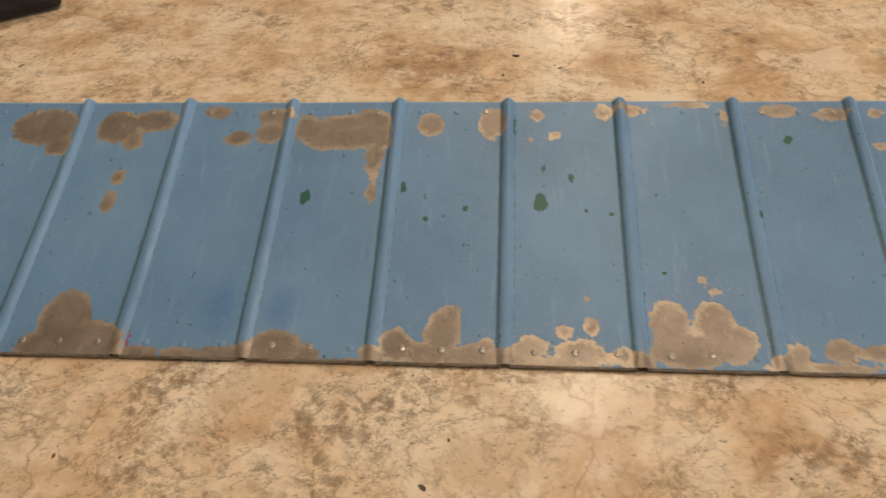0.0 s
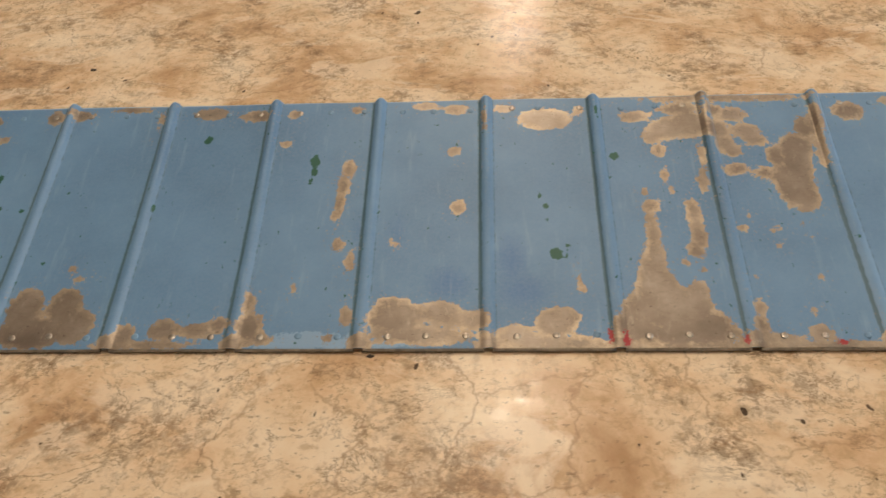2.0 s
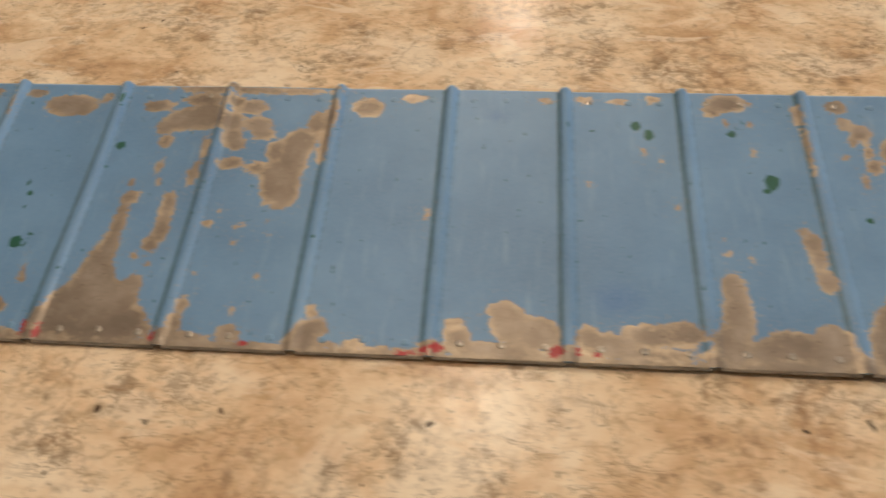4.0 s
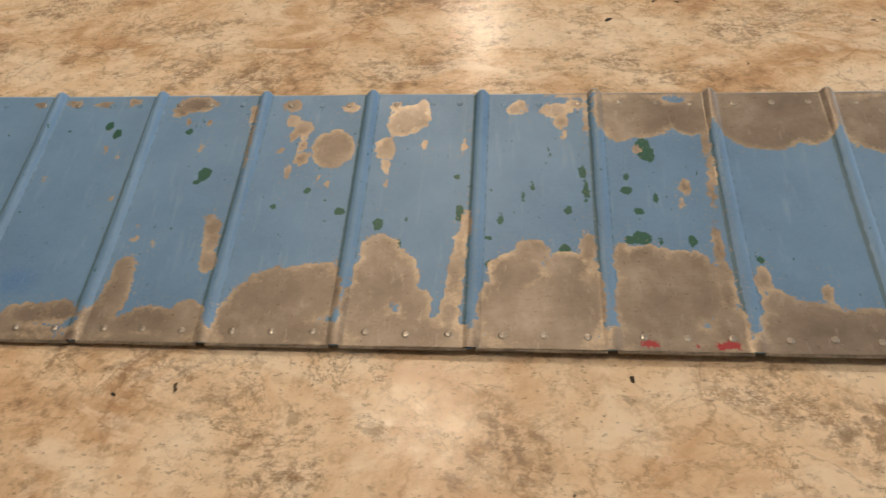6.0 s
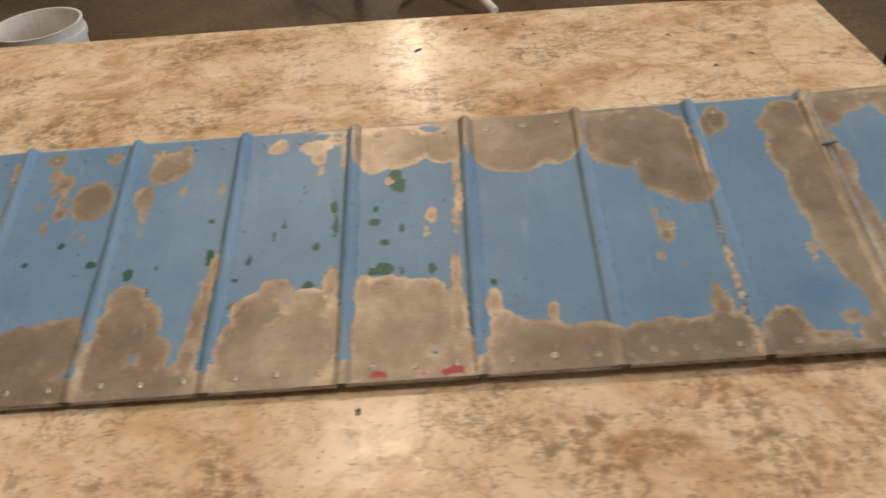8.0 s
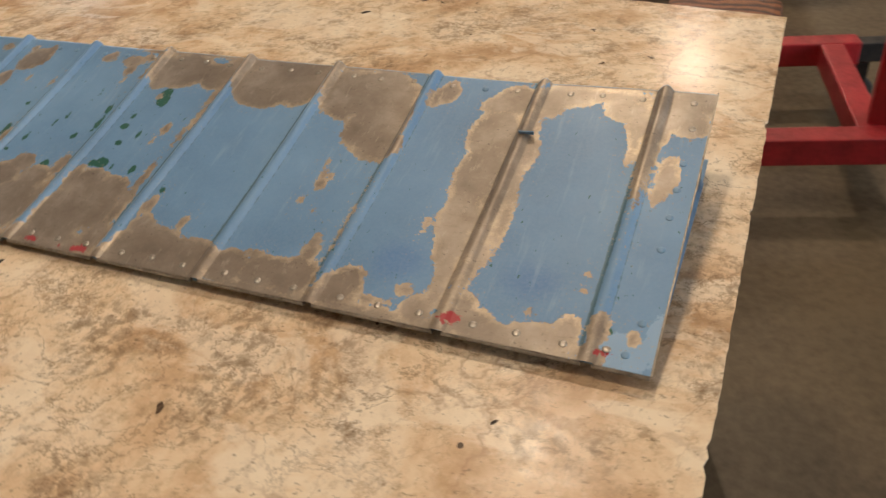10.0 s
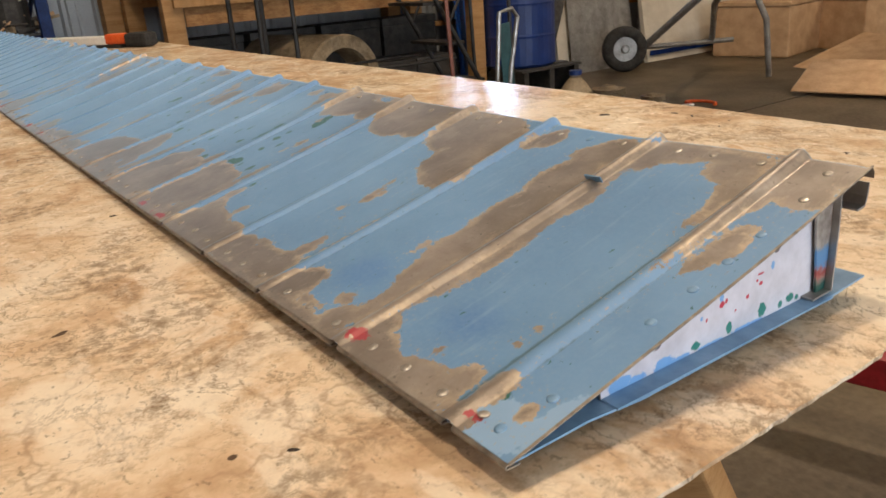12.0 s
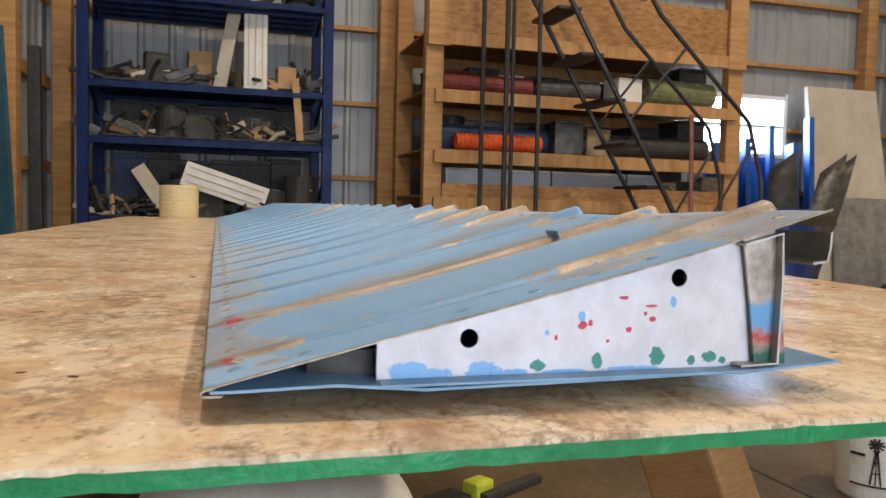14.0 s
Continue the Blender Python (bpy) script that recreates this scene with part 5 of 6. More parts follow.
# ---- blue storage rack against the back wall ----
shelf = thing("blue_storage_rack", "dark blue steel storage rack loaded with parts", "rack", (0, 0, FLOOR))
RX0, RX1, RY0, RY1 = -3.58, -2.88, -0.85, 0.75
LEVELS = (0.36, 0.86, 1.40, 1.77, 2.37)
for y in (RY0, RY1):
    for x in (RX0, RX1):
        stick((x, y, 0), (x, y, 2.75), 0.06, 0.07, RACK_BLUE, "upright", shelf)
    for z in (0.2, 0.9, 1.6, 2.3):
        stick((RX0, y, z), (RX1, y, z + 0.3), 0.02, 0.03, RACK_BLUE, "brace", shelf)
for z in LEVELS:
    for x in (RX0, RX1):
        stick((x, RY0 + 0.035, z - 0.035), (x, RY1 - 0.035, z - 0.035), 0.035, 0.075, RACK_BLUE, "beam", shelf, roll=90)
    part("deck", box((RX1 - RX0 - 0.04, RY1 - RY0 - 0.07, 0.016), tilt((RX0 + RX1) / 2, (RY0 + RY1) / 2, z - 0.006), 0.002), RACK_BLUE, shelf)
for x in np.linspace(RX0 + 0.1, RX1 - 0.1, 4):
    stick((x, RY0 + 0.04, 2.325), (x, RY1 - 0.04, 2.325), 0.05, 0.05, RACK_BLUE, "deck_support", shelf)

rng = random.Random(11)


def carton(place, size, mat, turn=0.0, label="closed box of spare parts on a shelf", name="box"):
    ob = thing(name, label, "box", place, turn)
    sx, sy, sz = size
    part("body", box((sx, sy, sz * 0.92), tilt(0, 0, sz * 0.46), min(size) * 0.04), mat, ob)
    part("lid", box((sx * 1.02, sy * 1.02, sz * 0.08), tilt(0, 0, sz * 0.96), min(size) * 0.02), mat, ob)
    return ob


def tin(place, r, h, mat, label="round metal tin on a shelf"):
    ob = thing("tin", label, "tin", place)
    part("body", lathe([(r * 0.97, 0), (r, 0.004), (r, 0.01), (r * 0.98, 0.012), (r * 0.98, h - 0.012), (r, h - 0.01), (r, h - 0.002), (r * 0.96, h), (r * 0.94, h - 0.006), (0.004, h - 0.006)], 20), mat, ob)
    part("bail", pipe([(0, r * math.cos(a), h * 0.8 + 0.5 * r * math.sin(a)) for a in np.linspace(0, math.pi, 9)], 0.002, 5), STEEL, ob)
    return ob


def hose_coil(place, r, mat, label="coil of hose on a shelf"):
    ob = thing("hose_coil", label, "hose", place)
    pts = [((r - 0.012 * (t % 3)) * math.cos(t * 2.1), (r - 0.012 * (t % 3)) * math.sin(t * 2.1), 0.015 + 0.011 * t) for t in np.linspace(0, 9, 80)]
    part("hose", pipe(pts, 0.013, 7), mat, ob)
    return ob


def bar_lump(place, mat, size, turn, label="loose metal bracket on a shelf"):
    """An angled bracket: two plates and a tube."""
    ob = thing("bracket", label, "bracket", place, turn)
    part("plate", box((size, size * 0.5, 0.012), tilt(0, 0, 0.006), 0.002), mat, ob)
    part("plate", box((0.012, size * 0.5, size * 0.6), tilt(size * 0.45, 0, size * 0.31), 0.002), mat, ob)
    part("tube", pipe([(-size * 0.4, 0, 0.02 + size * 0.05), (size * 0.1, 0.0, size * 0.25), (size * 0.44, 0, size * 0.5)], size * 0.06, 8), mat, ob)
    return ob


def casting(place, mat, size, turn, label="rounded engine part on a shelf"):
    """A finned housing with a flange."""
    ob = thing("engine_part", label, "engine part", place, turn)
    part("housing", lathe([(size * 0.30, 0), (size * 0.42, 0.01), (size * 0.45, size * 0.2), (size * 0.33, size * 0.3), (size * 0.33, size * 0.5), (size * 0.2, size * 0.6)], 18), mat, ob)
    for i in range(4):
        part("fin", lathe([(size * 0.34, 0), (size * 0.5, 0.002), (size * 0.5, 0.008), (size * 0.34, 0.010)], 18, m=tilt(0, 0, size * (0.33 + 0.05 * i))), mat, ob)
    part("spout", pipe([(0, 0, size * 0.45), (size * 0.35, 0, size * 0.5), (size * 0.55, 0, size * 0.42)], size * 0.1, 8), mat, ob)
    return ob


def fill(x0, x1, y0, y1, z, high, count, mats):
    """Loads a shelf with mixed parts side by side."""
    y = y0
    step = (y1 - y0) / count
    for i in range(count):
        yy = y + step * (i + 0.5)
        x = rng.uniform(x0, x1)
        mat = rng.choice(mats)
        kind = rng.choice("cctbbgge")
        w = step * rng.uniform(1.0, 1.35)
        h = min(high, rng.uniform(0.55, 0.98) * high)
        if kind == "c":
            carton((x, yy, z), (w * 0.9, w * 0.85, h), mat, rng.uniform(-12, 12))
        elif kind == "t":
            tin((x, yy, z), min(w / 2, 0.12), min(h, 0.32), mat)
        elif kind == "b":
            bar_lump((x, yy, z), mat, min(w * 1.3, h * 1.4), rng.uniform(0, 360))
        elif kind == "g":
            casting((x, yy, z), mat, min(w, h * 1.5), rng.uniform(0, 360))
        else:
            hose_coil((x, yy, z), w * 0.45, mat)


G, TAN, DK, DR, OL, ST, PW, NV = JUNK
ST = worn("dull_grey_metal", (0.07, 0.068, 0.065), (0.19, 0.185, 0.175), 0.42, 0.6, 20)
base = FLOOR + 0.003
for depth, much in ((RX1 - 0.52, 0.9), (RX1 - 0.20, 0.75)):
    fill(depth, depth + 0.06, RY0 + 0.08, RY1 - 0.06, base + 0.86, 0.44 * much, 7, [DK, ST, DK, G, DK, TAN, G])
    fill(depth, depth + 0.06, RY0 + 0.08, RY1 - 0.06, base + 1.40, 0.31 * much, 8, [DK, TAN, G, ST, DK, NV, DR, DK])
    fill(depth, depth + 0.06, RY0 + 0.08, RY1 - 0.06, base + 0.36, 0.38 * much, 7, [DK, G, DK, NV])
# dark boxes added across the back stand in for the shelves' shade
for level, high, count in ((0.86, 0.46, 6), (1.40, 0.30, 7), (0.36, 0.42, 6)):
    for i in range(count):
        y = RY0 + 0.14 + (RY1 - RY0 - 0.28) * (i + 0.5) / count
        carton((RX0 + 0.14, y, base + level), (0.22, 1.36 / count, high * rng.uniform(0.9, 1.0)), rng.choice([DK, DK, DK, NV]), rng.uniform(-4, 4), "dark box added as shade at the back of a blue shelf")
fill(RX1 - 0.50, RX1 - 0.44, RY0 + 0.08, RY1 - 0.06, base + 1.77, 0.42, 8, [TAN, DK, G, CARD, DK])
fill(RX1 - 0.22, RX1 - 0.16, RY0 + 0.08, -0.05, base + 1.77, 0.30, 5, [TAN, DK, TAN, G])
fill(RX1 - 0.22, RX1 - 0.16, 0.40, RY1 - 0.06, base + 1.77, 0.28, 2, [CARD, DK])
fill(RX1 - 0.40, RX1 - 0.30, RY0 + 0.08, RY1 - 0.06, base + 2.375, 0.35, 6, [DK, G, TAN])


def offcut_heap(place, spread, count, mats):
    """A tangle of sticks, strips and tubes lying across one another."""
    ob = thing("offcut_heap", "tangled heap of strips and tube offcuts on a shelf", "offcuts", place)
    for i in range(count):
        a = Vector((rng.uniform(-0.10, 0.10), rng.uniform(-spread, spread), rng.uniform(0.01, 0.05)))
        way = Vector((rng.uniform(-0.4, 0.4), rng.uniform(-1, 1), rng.uniform(0.02, 0.45))).normalized() * rng.uniform(0.12, 0.26)
        if i % 2:
            stick(a, a + way, rng.uniform(0.012, 0.03), rng.uniform(0.02, 0.06), rng.choice(mats), "strip", ob)
        else:
            part("tube", pipe([a, a + way * 0.5 + Vector((0, 0, 0.02)), a + way], rng.uniform(0.006, 0.018), 7), rng.choice(mats), ob)
    part("tray", box((0.26, spread * 1.5, 0.012), tilt(0, 0, 0.006), 0.002), DK, ob)
    return ob


for level, spots in ((1.77, (-0.62, -0.30, 0.52)), (1.40, (-0.62, -0.36, -0.12, 0.12, 0.36, 0.58)), (0.86, (-0.62, -0.1, 0.14, 0.38, 0.60)), (0.36, (-0.4, 0.2))):
    for y in spots:
        offcut_heap((RX1 - 0.14, y, base + level), 0.15, 13, [TAN, DK, ST, G, DK, DK, G, CARD, FOAM])


def vent(place, turn, size, label):
    """A long louvred white housing."""
    ob = thing("louvred_housing", label, "housing", place)
    ob.matrix_basis = Matrix.Translation(place) @ pose(0, 0, 0, *turn)
    w, d, h = size
    part("shell", box((d, w, h), tilt(0, 0, h / 2), 0.006), PLASTIC, ob)
    for i in range(3):
        part("louvre", box((0.006, w * 0.05, h * 0.9), tilt(d / 2 + 0.002, -w * 0.3 + w * 0.3 * i, h / 2), 0.001), FOAM, ob)
    return ob


vent((RX1 - 0.16, 0.26, base + 1.77), (0, 0, -6), (0.16, 0.13, 0.56), "tall white louvred housing standing on a blue shelf")
vent((RX1 - 0.07, -0.22, base + 1.17), (-108, 0, 0), (0.17, 0.13, 0.58), "white louvred housing lying tilted on a blue shelf")
board = thing("leaning_board", "thin pale board leaning on the upper blue shelf", "board", (RX1 - 0.2, 0.06, base + 1.77))
stick((0, -0.05, 0), (0.02, 0.06, 0.60), 0.02, 0.09, FOAM, "board_body", board)
board = thing("leaning_board", "pale rounded paddle leaning on a blue shelf", "board", (RX1 - 0.07, -0.42, base + 0.90))
stick((0, 0.10, 0.0), (0.0, -0.10, 0.30), 0.03, 0.10, FOAM, "board_body", board)
strap = thing("hanging_strap", "brown leather strap hanging over a blue shelf edge", "strap", (RX1 + 0.025, 0.56, base + 1.60))
stick((0, 0, -0.18), (0, -0.04, 0.25), 0.006, 0.05, CARD, "strap_body", strap)
pole = thing("steel_pole", "dark steel pole leaning on the side wall", "pole", (-2.6, -1.06, FLOOR))
stick((0, 0, 0), (0, -0.02, 1.9), 0.07, 0.07, DARK, "pole_body", pole)
pole = thing("leaning_plank", "teal painted plank leaning on the side wall", "plank", (-1.75, -1.02, FLOOR))
TEAL = worn("teal_paint", (0.012, 0.055, 0.085), (0.03, 0.10, 0.14), 0.5, 0, 8)
stick((0, 0.03, 0), (-0.05, -0.08, 1.85), 0.03, 0.08, TEAL, "plank_body", pole)

# ---- pine lumber rack with strand-board fascias ----
rack = thing("lumber_rack", "pine storage rack with strand-board fascias, loaded with rolls and boxes", "rack", (0, 0, FLOOR))
LX0, LX1, LY0, LY1 = -3.50, -2.60, 1.45, 3.90
for y in (LY0, LY1):
    for x in (LX0, LX1):
        stick((x, y, 0), (x, y, 2.75), 0.089, 0.13, LUMBER, "post", rack)
for z in (1.05, 1.38, 1.80, 2.20):
    for x in (LX0, LX1 + 0.065):
        stick((x, LY0, z - 0.045), (x, LY1, z - 0.045), 0.038, 0.089, LUMBER_Y, "beam", rack, roll=0)
    part("shelf_board", box((LX1 - LX0, LY1 - LY0 + 0.1, 0.014), tilt((LX0 + LX1) / 2, (LY0 + LY1) / 2, z + 0.007), 0.002), OSB, rack)
for z0, z1 in ((0.84, 1.15), (2.16, 2.56)):
    part("fascia", box((0.012, LY1 - LY0 - 0.14, z1 - z0), tilt(LX1 + 0.04, (LY0 + LY1) / 2, (z0 + z1) / 2), 0.002), OSB, rack, "strand-board fascia")
for y in (LY0 + 0.02, LY1 - 0.02):
    stick((LX1 + 0.07, y, 2.10), (LX1 + 0.07, y, 2.75), 0.038, 0.16, LUMBER, "cleat", rack)


def roll_of(place, length, r, mat, turn, label):
    """A loose roll of material lying on a shelf, with a spiral end."""
    ob = thing("material_roll", label, "roll", place, turn)
    part("roll", lathe([(r * 0.25, -length / 2), (r * 0.98, -length / 2), (r, -length / 2 + 0.01), (r * 0.97, -length * 0.2), (r * 1.02, 0.05), (r, length / 2 - 0.01), (r * 0.98, length / 2), (r * 0.25, length / 2)], 18, m=tilt(0, 0, r * 1.02) @ pose(0, 0, 0, 90, 0, 0)), mat, ob)
    part("core", lathe([(r * 0.2, -length / 2 - 0.004), (r * 0.24, -length / 2 - 0.004), (r * 0.24, length / 2 + 0.004), (r * 0.2, length / 2 + 0.004)], 12, m=tilt(0, 0, r * 1.02) @ pose(0, 0, 0, 90, 0, 0)), CARD, ob)
    return ob


lv = [FLOOR + z + 0.017 for z in (1.05, 1.38, 1.80, 2.20)]
tube = thing("orange_duct", "ribbed orange plastic duct lying on the rack", "duct", (LX1 - 0.08, 1.98, lv[1]), 0)
part("duct", lathe([(0.055 + (0.006 if i % 2 else 0), -0.33 + 0.0165 * i) for i in range(41)], 20, m=tilt(0, 0, 0.063) @ pose(0, 0, 0, 90, 0, 0)), ORANGE, tube)
roll_of((LX1 - 0.30, 2.00, lv[1]), 0.9, 0.10, NV, 3, "dark blue fabric roll lying on the rack")
roll_of((LX1 - 0.15, 3.15, lv[1]), 1.2, 0.085, DK, -2, "black fabric roll lying on the rack")
roll_of((LX1 - 0.15, 1.90, lv[2]), 0.7, 0.07, DR, 2, "dull red carpet roll lying on the rack")
roll_of((LX1 - 0.16, 2.55, lv[2]), 0.5, 0.075, G, -3, "grey carpet roll lying on the rack")
roll_of((LX1 - 0.15, 3.50, lv[2]), 0.62, 0.10, OL, 4, "olive green canvas roll lying on the rack")
roll_of((LX1 - 0.40, 2.9, lv[2]), 1.2, 0.09, DR, 1, "dull red carpet roll lying on the rack")
carton((LX1 - 0.15, 3.02, lv[2]), (0.2, 0.22, 0.18), PLASTIC, 8, "white carton on the rack")
carton((LX1 - 0.18, 2.55, lv[1]), (0.25, 0.22, 0.25), G, -6, "grey box on the rack")
carton((LX1 - 0.20, 2.78, lv[1]), (0.25, 0.20, 0.20), TAN, 5, "tan box on the rack")
# dark boxes added to block the window's light through the rack
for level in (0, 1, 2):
    carton((LX0 + 0.22, 3.56, lv[level]), (0.34, 0.50, 0.29), DK, 3, "dark box added at the back of the pine rack to block the window")
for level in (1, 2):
    carton((LX1 - 0.38, 3.70, lv[level]), (0.30, 0.25, 0.33), DK, 0, "dark box added at the end of the pine rack to block the window")
SILVER = worn("silver_foil_board", (0.20, 0.21, 0.24), (0.33, 0.35, 0.39), 0.4, 0.3, 4)
pack = thing("insulation_pack", "silver faced insulation pack lying on the rack", "insulation", (LX1 - 0.28, 2.45, lv[0]))
part("pack_body", box((0.45, 1.75, 0.20), tilt(0, 0, 0.10), 0.02), SILVER, pack)
for y in (-0.62, -0.05, 0.58):
    part("wrap_band", box((0.456, 0.03, 0.206), tilt(0, y, 0.10), 0.018), DK, pack, "dark wrapping band")
fill(LX1 - 0.10, LX1 - 0.05, 1.60, 2.6, lv[0], 0.07, 8, [DK, G, DK])
fill(LX1 - 0.12, LX1 - 0.06, 3.40, 3.84, lv[0], 0.26, 3, [DK, G, TAN])
fill(LX0 + 0.1, LX1 - 0.45, 1.6, 3.8, lv[2], 0.28, 8, [DK, DR, G, NV])
fill(LX0 + 0.1, LX1 - 0.45, 1.6, 3.8, lv[1], 0.30, 8, [DK, DK, G, NV])
fill(LX1 - 0.35, LX1 - 0.15, 1.6, 3.8, lv[3], 0.30, 7, [DK, G, TAN, DR])

tank = thing("steel_tank", "dark round tank lying under the rack with an open end", "tank", (-2.75, 2.42, FLOOR), 0)
part("shell", lathe([(0.30, -0.45), (0.335, -0.44), (0.34, 0.40), (0.345, 0.42), (0.335, 0.43), (0.25, 0.43), (0.24, 0.40), (0.23, -0.3)], 36, m=tilt(0, 0, 0.36) @ pose(0, 0, 0, 0, 90, 12)), TAN, tank)
# dark disc inside the open end, in place of the hollow's shade
part("cavity_shade", lathe([(0.01, 0), (0.229, 0.0), (0.229, 0.02), (0.01, 0.02)], 30, m=tilt(0, 0, 0.36) @ pose(0, 0, 0, 0, 90, 12) @ tilt(0, 0, 0.2)), DARK, tank)
part("cradle", box((0.6, 0.5, 0.03), tilt(0, 0, 0.015), 0.004), LUMBER_Y, tank)
for y, s in ((1.75, 0.5), (3.1, 0.55), (3.55, 0.4)):
    carton((-2.95, y, FLOOR), (0.5, s, 0.42), DK, rng.uniform(-8, 8), "dark crate under the rack", "crate")

# dark crates added in front of the wall for the shade under the rack
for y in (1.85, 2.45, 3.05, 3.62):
    carton((-3.30, y, FLOOR), (0.30, 0.54, 0.72), DK, 0, "tall dark crate added as shade at the wall under the rack", "crate")

# ---- rolling stair in front of the rack ----
stair = thing("rolling_stair", "black tubular rolling stair with handrails", "stair", (0, 0, FLOOR))
for x in (-2.25, -1.80):
    part("stringer", pipe([(x, 1.95, 2.55), (x, 2.13, 2.27), (x, 2.92, 0.95), (x, 3.48, 0.02)], 0.017, 8), BLACK, stair)
    part("rear_leg", pipe([(x, 1.70, 0.02), (x, 1.70, 2.75)], 0.017, 8), BLACK, stair)
    part("rear_leg", pipe([(x, 1.92, 0.02), (x, 1.91, 2.75)], 0.015, 8), BLACK, stair)
    part("handrail", pipe([(x, 1.9, 2.95), (x, 2.45, 2.72), (x, 2.75, 2.26), (x, 3.46, 1.60), (x, 3.58, 1.20), (x, 3.60, 0.5), (x, 3.62, 0.02)], 0.015, 8), BLACK, stair)
    part("side_brace", pipe([(x, 1.92, 0.5), (x, 3.1, 0.5)], 0.011, 6), BLACK, stair)
    part("baluster", pipe([(x, 2.55, 1.56), (x, 2.95, 2.06)], 0.010, 6), BLACK, stair)
    part("baluster", pipe([(x, 3.05, 0.72), (x, 3.50, 1.45)], 0.010, 6), BLACK, stair)
for i in range(8):
    z = 0.32 + 0.275 * i
    y = 3.30 - 0.165 * i
    part("tread", box((0.44, 0.16, 0.022), tilt(-2.025, y - 0.03, z), 0.004), BLACK, stair)
broom = thing("broom_handle", "reddish wooden handle leaning on the stair", "handle", (-1.72, 3.02, FLOOR))
stick((0, 0, 0), (-0.02, -0.05, 1.62), 0.024, 0.024, worn("reddish_handle", (0.10, 0.025, 0.015), (0.24, 0.075, 0.035), 0.5, 0, 12), "handle_body", broom)

# ---- corner with barrels, boards and hand truck ----


def barrel(place, group="blue barrels"):
    ob = thing("plastic_barrel", "dark blue plastic barrel standing on the floor", "barrel", place, 0, group)
    part("shell", lathe([(0.28, 0.0), (0.305, 0.02), (0.305, 0.235), (0.309, 0.25), (0.305, 0.265), (0.305, 0.49), (0.309, 0.505), (0.305, 0.52), (0.305, 0.73), (0.300, 0.745), (0.282, 0.745), (0.282, 0.05), (0.01, 0.05)], 36), BARREL_BLUE, ob)
    part("rim", lathe([(0.300, 0.742), (0.312, 0.745), (0.314, 0.757), (0.300, 0.762), (0.284, 0.757), (0.284, 0.745)], 36), BARREL_BLUE, ob, "rolled rim")
    return ob


barrel((-2.50, 4.28, FLOOR + 0.27))
# dark pallet added to raise the barrel's foot above the floor
pallet = thing("pallet", "dark timber pallet added under the barrel", "pallet", (-2.50, 4.33, FLOOR))
for y in (-0.28, 0, 0.28):
    part("runner", box((0.7, 0.05, 0.245), tilt(0, y, 0.1225), 0.003), DK, pallet)
for x in np.linspace(-0.31, 0.31, 5):
    part("slat", box((0.09, 0.66, 0.02), tilt(x, 0, 0.2575), 0.002), DK, pallet)


def scrap(place, bend, mat):
    """A bent offcut of sheet metal standing in the barrel."""
    ob = thing("sheet_offcut", "bent grey sheet-metal offcut standing in the barrel", "offcut", place, 0, "offcuts in the barrel")
    bm = bmesh.new()
    rows = []
    for i in range(9):
        t = i / 8
        c = Vector((0.05 * math.sin(3 * t), bend * t, 1.08 * t))
        half = 0.14 * (1 - 0.30 * t)
        rows.append([bm.verts.new(c + Vector((0.35 * half * s, half * s, 0.08 * s * t * t))) for s in (-1, 0, 1)])
    for a, b in zip(rows, rows[1:]):
        for i in range(2):
            bm.faces.new((a[i], a[i + 1], b[i + 1], b[i]))
    plate = part("sheet", bm, mat, ob, smooth=True)
    solid = plate.modifiers.new("thickness", "SOLIDIFY")
    solid.thickness = 0.003
    return ob


for dy, bend, mat in ((0.02, 0.52, ST), (0.10, 0.34, ST), (-0.10, 0.05, DK)):
    scrap((-2.45, 4.33 + dy, FLOOR + 0.33), bend, mat)
# blue brightened in its colour for the window's glow, on uprights and tarpaulin
WINDOW_LIT_BLUE = worn("blue_tarpaulin", (0.004, 0.05, 0.26), (0.012, 0.13, 0.56), 0.35, 0, 5, bump=0.2)
for y, z, w, d in ((4.30, 1.62, 0.10, 0.02), (4.58, 1.66, 0.13, 0.05), (4.86, 1.80, 0.09, 0.03), (5.08, 1.64, 0.16, 0.06), (5.30, 1.90, 0.10, 0.02)):
    upright = thing("rack_upright", "blue steel rack upright leaning by the window", "upright", (-3.40 + d, y, FLOOR), 0, "blue uprights by the window")
    stick((0.16, 0, 0), (0, 0.03, z), 0.05, w, WINDOW_LIT_BLUE, "upright_body", upright)
    part("foot_plate", box((0.14, w + 0.05, 0.012), tilt(0.16, 0, 0.006), 0.002), RACK_BLUE, upright)
# leaning boards
def leaning(name, y0, y1, x_foot, x_head, height, mat, label, thick=0.03, skew=0.0):
    ob = thing(name, label, "board", (0, 0, FLOOR))
    bm = bmesh.new()
    a = [Vector((x_foot, y0, 0)), Vector((x_foot, y1, 0)), Vector((x_head, y1 - skew, height)), Vector((x_head, y0 + skew, height))]
    n = (a[1] - a[0]).cross(a[3] - a[0]).normalized() * thick
    f = [bm.verts.new(p) for p in a]
    g = [bm.verts.new(p + n) for p in a]
    bm.faces.new(f)
    bm.faces.new(g[::-1])
    for i in range(4):
        j = (i + 1) % 4
        bm.faces.new((f[i], g[i], g[j], f[j]))
    bmesh.ops.recalc_face_normals(bm, faces=bm.faces)
    part("board_body", bm, mat, ob)
    return ob


